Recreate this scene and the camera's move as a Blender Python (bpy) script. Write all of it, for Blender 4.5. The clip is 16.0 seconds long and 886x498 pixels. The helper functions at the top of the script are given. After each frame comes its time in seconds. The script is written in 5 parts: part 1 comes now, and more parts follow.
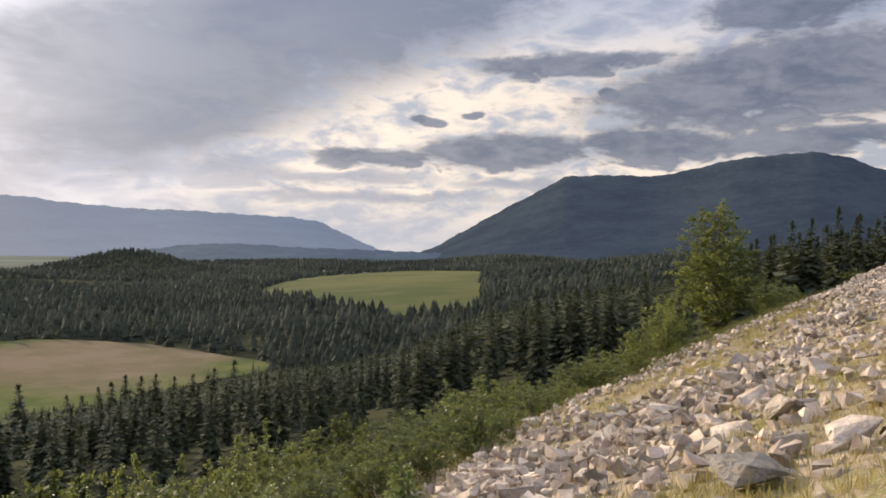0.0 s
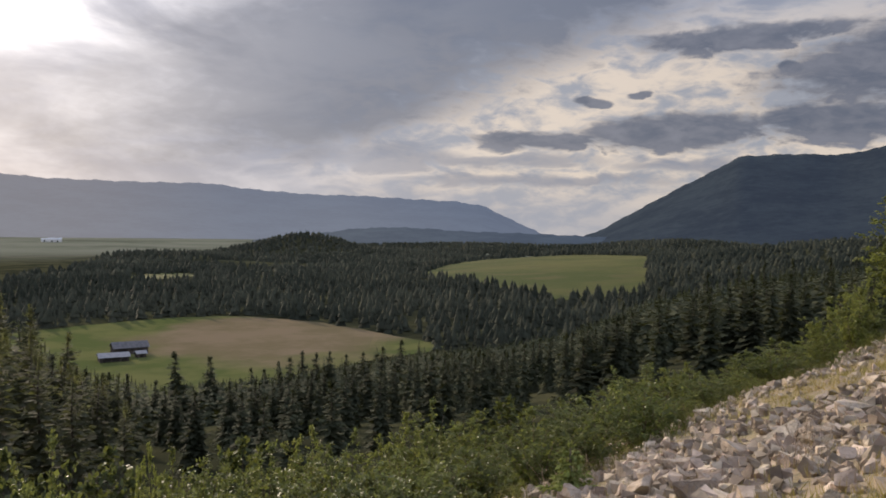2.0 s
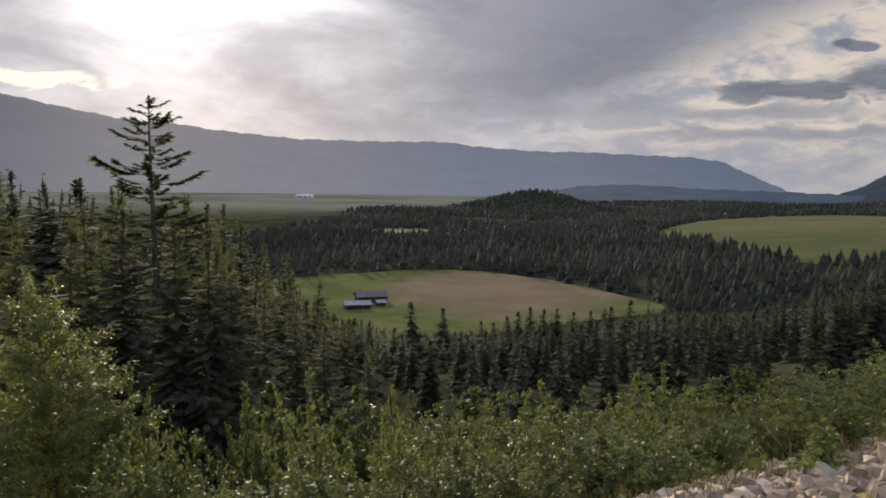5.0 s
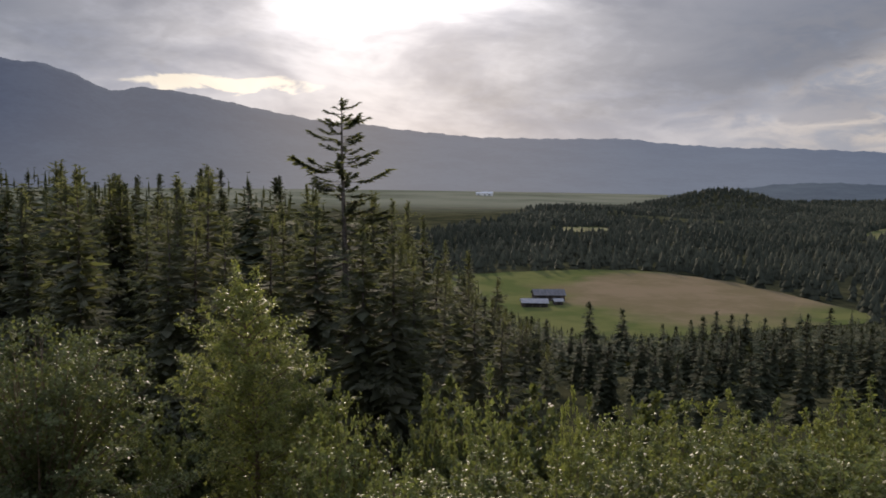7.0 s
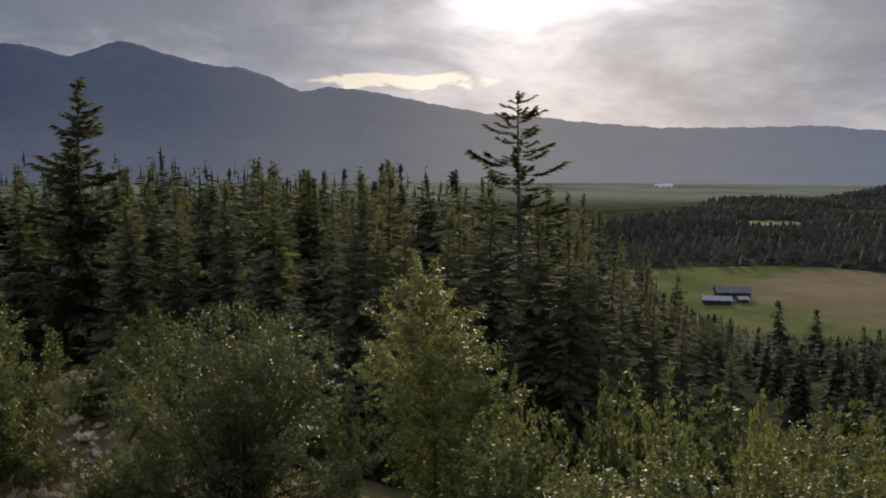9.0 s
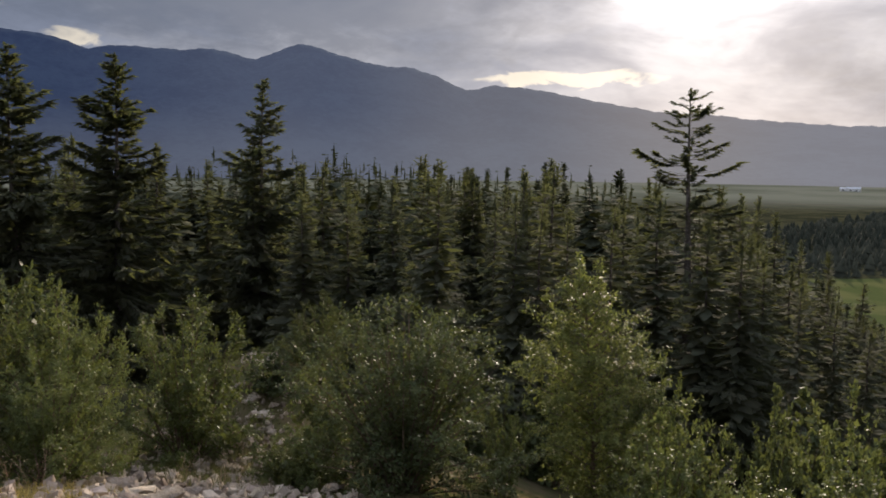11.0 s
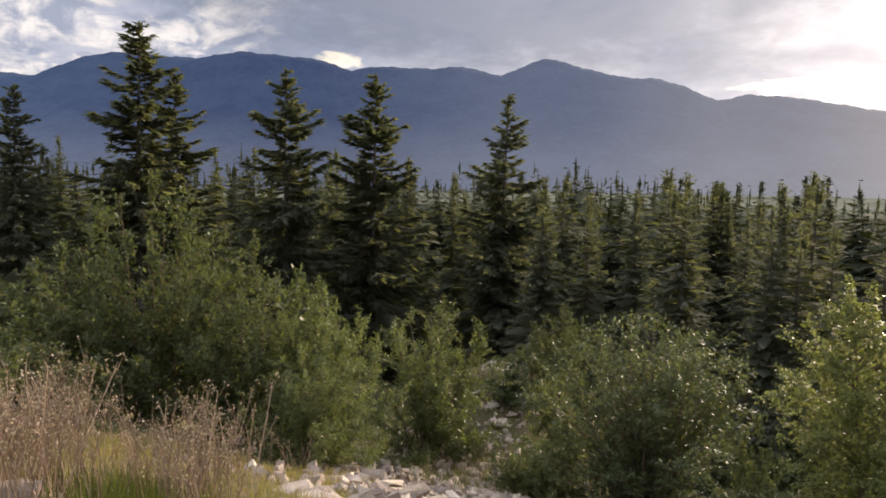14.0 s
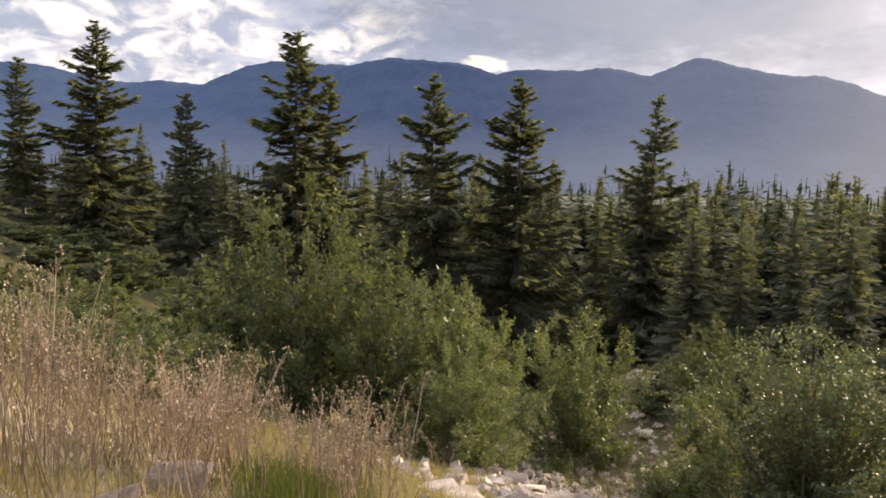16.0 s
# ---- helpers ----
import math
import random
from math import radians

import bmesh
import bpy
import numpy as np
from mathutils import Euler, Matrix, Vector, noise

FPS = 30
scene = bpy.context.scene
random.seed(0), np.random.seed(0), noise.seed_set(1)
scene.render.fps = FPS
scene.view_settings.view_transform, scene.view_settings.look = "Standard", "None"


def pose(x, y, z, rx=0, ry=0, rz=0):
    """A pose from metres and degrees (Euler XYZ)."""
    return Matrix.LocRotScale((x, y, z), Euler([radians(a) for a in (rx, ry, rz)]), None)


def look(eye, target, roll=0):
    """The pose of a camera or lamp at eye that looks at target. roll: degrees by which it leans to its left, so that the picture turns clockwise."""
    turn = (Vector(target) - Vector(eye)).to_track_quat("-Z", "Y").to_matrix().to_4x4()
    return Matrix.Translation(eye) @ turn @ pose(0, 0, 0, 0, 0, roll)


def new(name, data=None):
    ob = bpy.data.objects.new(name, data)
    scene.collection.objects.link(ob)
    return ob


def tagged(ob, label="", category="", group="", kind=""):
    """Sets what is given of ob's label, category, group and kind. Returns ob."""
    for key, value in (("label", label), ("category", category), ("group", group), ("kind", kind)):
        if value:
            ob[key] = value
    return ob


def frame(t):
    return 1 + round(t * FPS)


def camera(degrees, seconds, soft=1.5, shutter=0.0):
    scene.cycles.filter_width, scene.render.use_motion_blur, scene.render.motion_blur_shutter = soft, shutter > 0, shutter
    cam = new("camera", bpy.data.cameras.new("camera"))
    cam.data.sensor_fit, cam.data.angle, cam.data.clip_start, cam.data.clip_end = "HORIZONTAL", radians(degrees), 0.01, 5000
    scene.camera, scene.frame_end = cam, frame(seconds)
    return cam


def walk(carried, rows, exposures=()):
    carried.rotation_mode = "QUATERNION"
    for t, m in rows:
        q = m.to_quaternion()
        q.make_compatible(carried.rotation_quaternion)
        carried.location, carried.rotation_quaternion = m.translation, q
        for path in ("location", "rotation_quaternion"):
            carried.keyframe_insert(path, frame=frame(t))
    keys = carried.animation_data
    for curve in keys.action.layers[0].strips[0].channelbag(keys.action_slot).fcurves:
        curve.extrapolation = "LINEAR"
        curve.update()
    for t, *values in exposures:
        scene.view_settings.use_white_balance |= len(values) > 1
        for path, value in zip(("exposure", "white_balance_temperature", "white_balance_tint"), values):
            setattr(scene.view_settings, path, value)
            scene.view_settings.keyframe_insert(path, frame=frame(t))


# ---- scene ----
cam = camera(58.4, 16.0, soft=1.75)
EYE, ARM = 1.6, 0.5   # eye height over the gravel pad; the phone is held at arm's length and swung round the body
ROWS = [
    (0.0, -3.03, -0.50, -1.08),
    (0.5, 0.19, -0.76, -1.33),
    (1.0, 2.70, -0.94, -1.49),
    (1.5, 6.00, -1.58, -1.27),
    (2.0, 8.69, -1.88, -1.02),
    (2.5, 10.94, -2.65, -1.35),
    (3.0, 14.18, -3.39, -1.34),
    (3.5, 17.62, -3.94, -1.35),
    (4.0, 20.02, -4.63, -1.10),
    (6.5, 34.58, -5.44, -0.99),
    (7.0, 37.96, -5.59, -0.84),
    (7.5, 40.78, -5.79, -0.81),
    (8.0, 43.70, -5.78, -0.76),
    (8.5, 47.41, -6.00, -0.31),
    (9.0, 50.45, -6.19, -0.11),
    (9.5, 53.55, -6.18, -0.11),
    (10.0, 56.41, -6.29, -0.22),
    (12.5, 70.96, -5.76, -0.91),
    (13.0, 74.00, -5.43, -0.70),
    (13.5, 76.99, -5.53, -0.52),
    (14.0, 79.28, -5.63, -0.72),
    (14.5, 81.88, -5.63, -0.74),
    (15.0, 84.35, -5.78, -0.77),
    (15.5, 86.95, -5.66, -0.68),
    (16.0, 89.57, -5.55, -0.81),
]
def arm_pose(yaw, pitch, roll):
    a = radians(yaw)
    return pose(-ARM * math.sin(a), ARM * math.cos(a), EYE, 90 + pitch, roll, yaw)


walk(cam, [(t, arm_pose(y, p, r)) for t, y, p, r in ROWS],
     exposures=[(0.0, 0.66, 6500, 14), (1.5, 0.22, 6450, 14), (4.0, 0.05, 6350, 14), (6.5, 0.06, 6350, 14), (8.0, -0.15, 6400, 14), (10.0, -0.12, 6400, 14), (12.5, 0.52, 6500, 14), (14.0, 0.80, 6700, 16), (16.0, 1.12, 6950, 17)])

# ---------------------------------------------------------------- world, sun
SUN_AZ, SUN_EL = 42.5, 15.0


class Nodes:
    """Small wrapper to write node trees as expressions."""

    def __init__(self, tree):
        self.t = tree
        tree.nodes.clear()

    def add(self, kind, **sets):
        n = self.t.nodes.new(kind)
        for k, v in sets.items():
            n.inputs[k.replace("_", " ")].default_value = v
        return n

    def link(self, a, b):
        self.t.links.new(a, b)

    def put(self, sock, v):
        if isinstance(v, bpy.types.NodeSocket):
            self.link(v, sock)
        else:
            sock.default_value = v

    def m(self, op, a, b=0.0, c=0.0, clamp=False):
        n = self.t.nodes.new("ShaderNodeMath")
        n.operation, n.use_clamp = op, clamp
        for s, v in zip(n.inputs, (a, b, c)):
            self.put(s, v)
        return n.outputs[0]

    def mix(self, f, a, b):
        n = self.t.nodes.new("ShaderNodeMix")
        n.data_type = "RGBA"
        for i, v in ((0, f), (6, a), (7, b)):
            if isinstance(v, tuple) and len(v) == 3:
                v = (*v, 1)
            self.put(n.inputs[i], v)
        return n.outputs[2]

    def noise(self, vec, scale, detail=4, rough=0.55, distort=0.0):
        n = self.add("ShaderNodeTexNoise")
        for k, v in (("Scale", scale), ("Detail", detail), ("Roughness", rough), ("Distortion", distort)):
            n.inputs[k].default_value = v
        if vec is not None:
            self.link(vec, n.inputs["Vector"])
        return n.outputs["Fac"]

    def step(self, v, lo, hi):
        n = self.t.nodes.new("ShaderNodeMapRange")
        n.interpolation_type = "SMOOTHSTEP"
        for i, x in enumerate((v, lo, hi, 0.0, 1.0)):
            self.put(n.inputs[i], x)
        return n.outputs[0]


world = bpy.data.worlds.new("evening_sky")
scene.world = world
world.use_nodes = True
W = Nodes(world.node_tree)
sky = W.t.nodes.new("ShaderNodeTexSky")
sky.sky_type, sky.sun_disc = "NISHITA", False
sky.sun_elevation, sky.sun_rotation = radians(SUN_EL), radians(-SUN_AZ)
sky.air_density, sky.dust_density = 1.0, 2.0
coord = W.add("ShaderNodeTexCoord").outputs["Generated"]
xyz = W.add("ShaderNodeSeparateXYZ")
W.link(coord, xyz.inputs[0])
X, Y, Z = xyz.outputs
EL = W.m("MULTIPLY", W.m("ARCSINE", Z), 57.2958)
AZ = W.m("MULTIPLY", W.m("ARCTAN2", W.m("MULTIPLY", X, -1.0), Y), 57.2958)
# drifting cloud texture, stretched along the horizon
flat = W.add("ShaderNodeCombineXYZ")
W.link(W.m("MULTIPLY", AZ, 0.07), flat.inputs[0])
W.link(W.m("MULTIPLY", EL, 0.17), flat.inputs[1])
flat = flat.outputs[0]
fine = W.noise(flat, 3.6, 7, 0.54, 0.7)
soft = W.noise(flat, 1.1, 5, 0.55, 0.4)
warp = W.m("ADD", W.m("MULTIPLY", W.m("SUBTRACT", fine, 0.5), 5.0), W.m("MULTIPLY", W.m("SUBTRACT", soft, 0.5), 6.0))
wisp = W.noise(flat, 10.0, 6, 0.6, 0.4)
ragged = W.m("ADD", W.m("MULTIPLY", W.m("SUBTRACT", fine, 0.5), 2.6), W.m("MULTIPLY", W.m("SUBTRACT", wisp, 0.5), 1.5))


def bank(az, el, wide, high, lean=0.0, wob=1.0):
    """One cloud bank: 1 in the middle, 0 at its ragged rim. lean: degrees of rise per degree of azimuth."""
    da = W.m("SUBTRACT", W.m("ADD", AZ, W.m("MULTIPLY", warp, wob)), az)
    de = W.m("SUBTRACT", W.m("SUBTRACT", W.m("ADD", EL, W.m("MULTIPLY", warp, 0.45 * wob)), el), W.m("MULTIPLY", da, lean))
    q = W.m("ADD", W.m("POWER", W.m("ABSOLUTE", W.m("DIVIDE", da, wide)), 2.0), W.m("POWER", W.m("ABSOLUTE", W.m("DIVIDE", de, high)), 2.0))
    return W.m("ADD", W.m("SUBTRACT", 1.0, q), W.m("MULTIPLY", ragged, wob))


def most(*v):
    out = v[0]
    for x in v[1:]:
        out = W.m("MAXIMUM", out, x)
    return out


heavy = W.step(most(bank(10, 14.5, 26, 6.2, -0.30, 0.55), bank(16, 11.0, 14, 4.6, -0.12, 0.55), bank(17, 8.6, 11, 3.4, -0.18, 0.6), bank(73, 12.8, 27, 6.2, 0, 0.55)), -0.55, 0.75)
streak = W.step(most(bank(1.6, 6.0, 5.6, 0.75, 0.02, 0.85), bank(-7.8, 6.5, 8.0, 1.35, 0.0, 0.85), bank(-18.5, 6.9, 6.6, 1.2, 0, 0.85), bank(-28.5, 7.2, 7, 1.3, 0, 0.85),
                     bank(-26, 10.8, 14, 3.4, -0.10, 0.85), bank(-12.0, 12.6, 7.6, 1.1, -0.05, 0.85), bank(-27, 15.9, 7, 2.2, 0, 0.8), bank(-14.8, 10.5, 0.8, 0.5, 0, 0.5),
                     bank(-1.7, 8.65, 1.2, 0.38, 0, 0.6), bank(-4.9, 9.15, 1.1, 0.34, 0, 0.6)), -0.15, 0.6)
low_cloud = W.step(most(bank(5, 4.6, 7, 0.55, 0, 1.0), bank(13, 4.6, 6, 0.8, 0, 1.0), bank(2, 3.1, 9, 0.45, 0, 1.0), bank(-10, 4.2, 6, 0.5, 0, 1.0)), -0.7, 0.9)
veil = W.step(W.m("ADD", EL, W.m("MULTIPLY", warp, 0.5)), 4.0, 0.3)
gap = W.step(most(bank(53.5, 5.75, 6.4, 0.5, -0.03, 0.7), bank(86.0, 7.3, 1.7, 0.65, 0, 0.7)), -0.2, 0.5)
puffs = W.step(most(bank(95, 9.6, 5, 2.6, -0.12, 1.2), bank(110, 9.4, 9, 3.6, 0, 1.2), bank(130, 11, 14, 6, 0, 1.2)), -0.3, 0.5)
round_ = W.add("ShaderNodeCombineXYZ")
W.link(W.m("MULTIPLY", AZ, 0.12), round_.inputs[0])
W.link(W.m("MULTIPLY", EL, 0.20), round_.inputs[1])
mottle = W.step(W.noise(round_.outputs[0], 2.6, 9, 0.56, 0.5), 0.40, 0.62)
clear = W.m("MULTIPLY", W.step(AZ, 26.0, 2.0), W.step(EL, 17.0, 10.0))
# overhead and behind, unseen bright broken cumulus added as fill light on the land
fill_sky = W.m("MAXIMUM", W.step(EL, 20.0, 48.0), W.m("MULTIPLY", W.step(Y, 0.05, -0.6), W.step(X, -0.75, -0.2)))

# angle from the sun, for the bright thin cloud round it
s = Vector((-math.sin(radians(SUN_AZ)) * math.cos(radians(SUN_EL)), math.cos(radians(SUN_AZ)) * math.cos(radians(SUN_EL)), math.sin(radians(SUN_EL))))
dot = W.t.nodes.new("ShaderNodeVectorMath")
dot.operation = "DOT_PRODUCT"
W.link(coord, dot.inputs[0])
dot.inputs[1].default_value = s
off = W.m("MULTIPLY", W.m("ARCCOSINE", W.m("MINIMUM", dot.outputs["Value"], 1.0)), 57.2958)
# the brightest part is the cloud's torn lower rim, wider than high
sun_da = W.m("DIVIDE", W.m("ADD", W.m("SUBTRACT", AZ, SUN_AZ), W.m("MULTIPLY", warp, 0.6)), 8.0)
sun_de = W.m("DIVIDE", W.m("ADD", W.m("SUBTRACT", EL, SUN_EL + 1.2), W.m("MULTIPLY", warp, 0.35)), 4.8)
near_sun = W.m("EXPONENT", W.m("MULTIPLY", W.m("ADD", W.m("POWER", W.m("ABSOLUTE", sun_da), 2.0), W.m("POWER", W.m("ABSOLUTE", sun_de), 2.0)), -1.0))
round_sun = W.m("EXPONENT", W.m("MULTIPLY", W.m("DIVIDE", off, 15.0), -1.0))

GREY, DARK, CREAM, WHITE, PALE = (0.20, 0.235, 0.315), (0.070, 0.088, 0.130), (0.66, 0.575, 0.475), (0.60, 0.58, 0.555), (0.40, 0.42, 0.47)
overcast = W.mix(W.step(W.m("ADD", W.m("MULTIPLY", soft, 0.7), W.m("MULTIPLY", fine, 0.3)), 0.38, 0.62), GREY, PALE)
broken = W.m("ADD", W.m("ADD", W.m("MULTIPLY", fine, 0.5), W.m("MULTIPLY", soft, 0.25)), W.m("MULTIPLY", wisp, 0.25))
col = W.mix(clear, overcast, W.mix(W.step(broken, 0.40, 0.56), (0.30, 0.32, 0.36), CREAM))
col = W.mix(W.m("MULTIPLY", veil, 0.7), col, (0.33, 0.355, 0.40))
col = W.mix(puffs, col, W.mix(mottle, (0.215, 0.25, 0.325), WHITE))
col = W.mix(W.m("MULTIPLY", gap, 0.9), col, (0.84, 0.76, 0.60))
col = W.mix(W.m("MULTIPLY", heavy, W.m("ADD", W.m("MULTIPLY", soft, 0.6), 0.60)), col, (0.106, 0.132, 0.186))
col = W.mix(W.m("MULTIPLY", low_cloud, 0.7), col, (0.19, 0.215, 0.275))
col = W.mix(W.m("MULTIPLY", streak, 0.92), col, W.mix(W.step(broken, 0.36, 0.66), DARK, (0.145, 0.165, 0.215)))
col = W.mix(fill_sky, col, W.mix(mottle, (0.42, 0.54, 0.80), (0.95, 0.95, 0.95)))
thin = W.m("ADD", W.m("MULTIPLY", W.step(soft, 0.32, 0.66), 0.7), 0.45)
glow = W.m("ADD", W.m("MULTIPLY", W.m("MULTIPLY", near_sun, thin), 3.0), W.m("MULTIPLY", W.m("MULTIPLY", round_sun, thin), 0.62))
lit = W.t.nodes.new("ShaderNodeMix")
lit.data_type, lit.blend_type = "RGBA", "ADD"
lit.inputs[0].default_value = 1.0
W.link(col, lit.inputs[6])
tint = W.t.nodes.new("ShaderNodeVectorMath")
tint.operation = "SCALE"
tint.inputs[0].default_value = (1.0, 0.955, 0.91)
W.link(glow, tint.inputs["Scale"])
W.link(tint.outputs[0], lit.inputs[7])
bg_cloud, bg_sky, both, out = W.add("ShaderNodeBackground"), W.add("ShaderNodeBackground"), W.add("ShaderNodeMixShader"), W.add("ShaderNodeOutputWorld")
W.link(lit.outputs[2], bg_cloud.inputs["Color"])
bg_cloud.inputs["Strength"].default_value = 1.0
W.link(sky.outputs[0], bg_sky.inputs["Color"])
bg_sky.inputs["Strength"].default_value = 0.06
both.inputs[0].default_value = 0.93
W.link(bg_sky.outputs[0], both.inputs[1])
W.link(bg_cloud.outputs[0], both.inputs[2])
W.link(both.outputs[0], out.inputs[0])

sun = new("sun", bpy.data.lights.new("sun", "SUN"))
sun.data.energy, sun.data.angle, sun.data.color = 5.0, radians(1.5), (1.0, 0.84, 0.64)
sun.matrix_world = look(s * 50, (0, 0, 0))

# ---------------------------------------------------------------- materials
def material(name, base, second=None, scale=3.0, rough=0.9, bump=0.0, bump_scale=30.0, random_object=0.0, random_island=0.0, translucent=0.0, gloss=0.0, fine_scale=None, third=None, metal=0.0):
    """Two or three colours mixed by noise at two scales, with relief, and a shift of brightness per object or per piece."""
    mat = bpy.data.materials.new(name)
    mat.use_nodes = True
    N = Nodes(mat.node_tree)
    pos = N.add("ShaderNodeTexCoord").outputs["Object"]
    c = (*base, 1)
    if second:
        c = N.mix(N.step(N.noise(pos, scale, 5), 0.36, 0.64), base, second)
    if third:
        c = N.mix(N.step(N.noise(pos, fine_scale or scale * 9, 4), 0.50, 0.66), c, third)
    for amount, source, sock in ((random_object, "ShaderNodeObjectInfo", "Random"), (random_island, "ShaderNodeNewGeometry", "Random Per Island")):
        if amount:
            hsv = N.add("ShaderNodeHueSaturation")
            r = N.add(source).outputs[sock]
            N.link(N.m("ADD", N.m("MULTIPLY", r, 2 * amount), 1 - amount), hsv.inputs["Value"])
            N.link(N.m("ADD", N.m("MULTIPLY", N.m("FRACT", N.m("MULTIPLY", r, 7.31)), 0.05 * amount), 0.5 - 0.025 * amount), hsv.inputs["Hue"])
            N.put(hsv.inputs["Color"], c)
            c = hsv.outputs[0]
    p = N.add("ShaderNodeBsdfPrincipled")
    N.put(p.inputs["Base Color"], c)
    p.inputs["Roughness"].default_value, p.inputs["Metallic"].default_value = rough, metal
    p.inputs["Specular IOR Level"].default_value = 0.04 + gloss
    if bump:
        b = N.add("ShaderNodeBump")
        b.inputs["Strength"].default_value, b.inputs["Distance"].default_value = bump, 1.5 / bump_scale
        N.link(N.noise(pos, bump_scale, 5, 0.6), b.inputs["Height"])
        N.link(b.outputs[0], p.inputs["Normal"])
    o = N.add("ShaderNodeOutputMaterial")
    surface = p.outputs[0]
    if translucent:
        tr, mx = N.add("ShaderNodeBsdfTranslucent"), N.add("ShaderNodeMixShader")
        N.put(tr.inputs["Color"], N.mix(0.35, c, (0.30, 0.34, 0.03)))
        mx.inputs[0].default_value = translucent
        N.link(surface, mx.inputs[1])
        N.link(tr.outputs[0], mx.inputs[2])
        surface = mx.outputs[0]
    N.link(surface, o.inputs[0])
    return mat


LEAF_WILLOW = material("willow_leaf", (0.090, 0.110, 0.043), (0.126, 0.144, 0.058), 1.2, 0.5, random_object=0.18, random_island=0.35, translucent=0.36, gloss=0.10)
LEAF_BIRCH = material("birch_leaf", (0.128, 0.150, 0.052), (0.172, 0.188, 0.068), 1.2, 0.5, random_object=0.12, random_island=0.35, translucent=0.46, gloss=0.08)
LEAF_DARK = material("alder_leaf", (0.060, 0.075, 0.038), (0.090, 0.104, 0.050), 1.2, 0.5, random_object=0.2, random_island=0.35, translucent=0.30, gloss=0.03)
NEEDLE = material("spruce_needles", (0.090, 0.097, 0.068), (0.120, 0.121, 0.084), 0.5, 0.85, random_object=0.2, random_island=0.2, translucent=0.40)
NEEDLE_FAR = material("forest_needles", (0.050, 0.058, 0.038), (0.074, 0.078, 0.048), 0.02, 0.9, random_object=0.25, random_island=0.2, translucent=0.1)
VALLEY_TREES = material("valley_tree_crowns", (0.033, 0.038, 0.028), (0.056, 0.060, 0.043), 0.006, 0.95, random_island=0.14)
BARK = material("grey_bark", (0.10, 0.085, 0.07), (0.17, 0.15, 0.13), 6.0, 0.95, 0.6, 40)
TWIG = material("brown_twig", (0.12, 0.085, 0.06), (0.18, 0.14, 0.10), 8.0, 0.9)
ROCK = material("pale_limestone", (0.535, 0.452, 0.365), (0.335, 0.275, 0.215), 2.6, 0.9, 0.9, 16, random_object=0.32, third=(0.45, 0.365, 0.275), fine_scale=6.0)
ROCK_GREY = material("grey_boulder", (0.26, 0.235, 0.20), (0.16, 0.145, 0.12), 3.0, 0.9, 0.7, 14, random_object=0.2, third=(0.30, 0.24, 0.17), fine_scale=5.0)
RUBBLE = material("broken_stone", (0.47, 0.39, 0.31), (0.265, 0.212, 0.162), 2.5, 0.95, 0.5, 25, random_island=0.5)
NEEDLE_YOUNG = material("young_needles", (0.17, 0.21, 0.07), (0.22, 0.25, 0.09), 3.0, 0.7, random_island=0.3, translucent=0.3)
GRASS_DRY = material("dry_grass", (0.36, 0.265, 0.115), (0.23, 0.195, 0.07), 0.5, 0.8, random_island=0.4, translucent=0.3)
GRASS_SLOPE = material("rough_slope_grass", (0.13, 0.115, 0.05), (0.085, 0.095, 0.035), 0.8, 0.8, random_island=0.3, translucent=0.2)
GRASS_GREEN = material("green_grass", (0.048, 0.068, 0.024), (0.085, 0.098, 0.036), 0.8, 0.7, random_island=0.35, translucent=0.3)
WEED = material("dry_weed_head", (0.28, 0.215, 0.155), (0.42, 0.34, 0.255), 3.0, 0.9, random_object=0.2, random_island=0.4, translucent=0.2)
STALK = material("dead_weed_stalk", (0.205, 0.145, 0.100), (0.36, 0.275, 0.195), 2.0, 0.85, random_object=0.2, random_island=0.4, translucent=0.1)
FIELD_FAR = material("green_pasture", (0.060, 0.074, 0.024), (0.10, 0.10, 0.036), 0.006, 0.95, 0.3, 0.8, third=(0.082, 0.083, 0.034), fine_scale=0.02)
BOARDS = material("weathered_boards", (0.07, 0.058, 0.052), (0.10, 0.085, 0.078), 0.8, 0.9, 0.4, 9)
TIN = material("galvanised_roof", (0.34, 0.34, 0.36), (0.27, 0.27, 0.29), 0.7, 0.6, 0.2, 4, metal=0.2)
TIN_OLD = material("dull_tin_roof", (0.17, 0.165, 0.175), (0.12, 0.12, 0.13), 0.7, 0.65, 0.2, 4, metal=0.1)
DOOR_DARK = material("dark_doorway", (0.03, 0.028, 0.025), (0.05, 0.045, 0.04), 1.0, 0.9)
WHITE_WALL = material("white_siding", (0.78, 0.77, 0.74), (0.70, 0.69, 0.66), 0.4, 0.8)
WHITE_ROOF = material("pale_metal_roof", (0.70, 0.71, 0.73), (0.62, 0.63, 0.66), 0.4, 0.4)


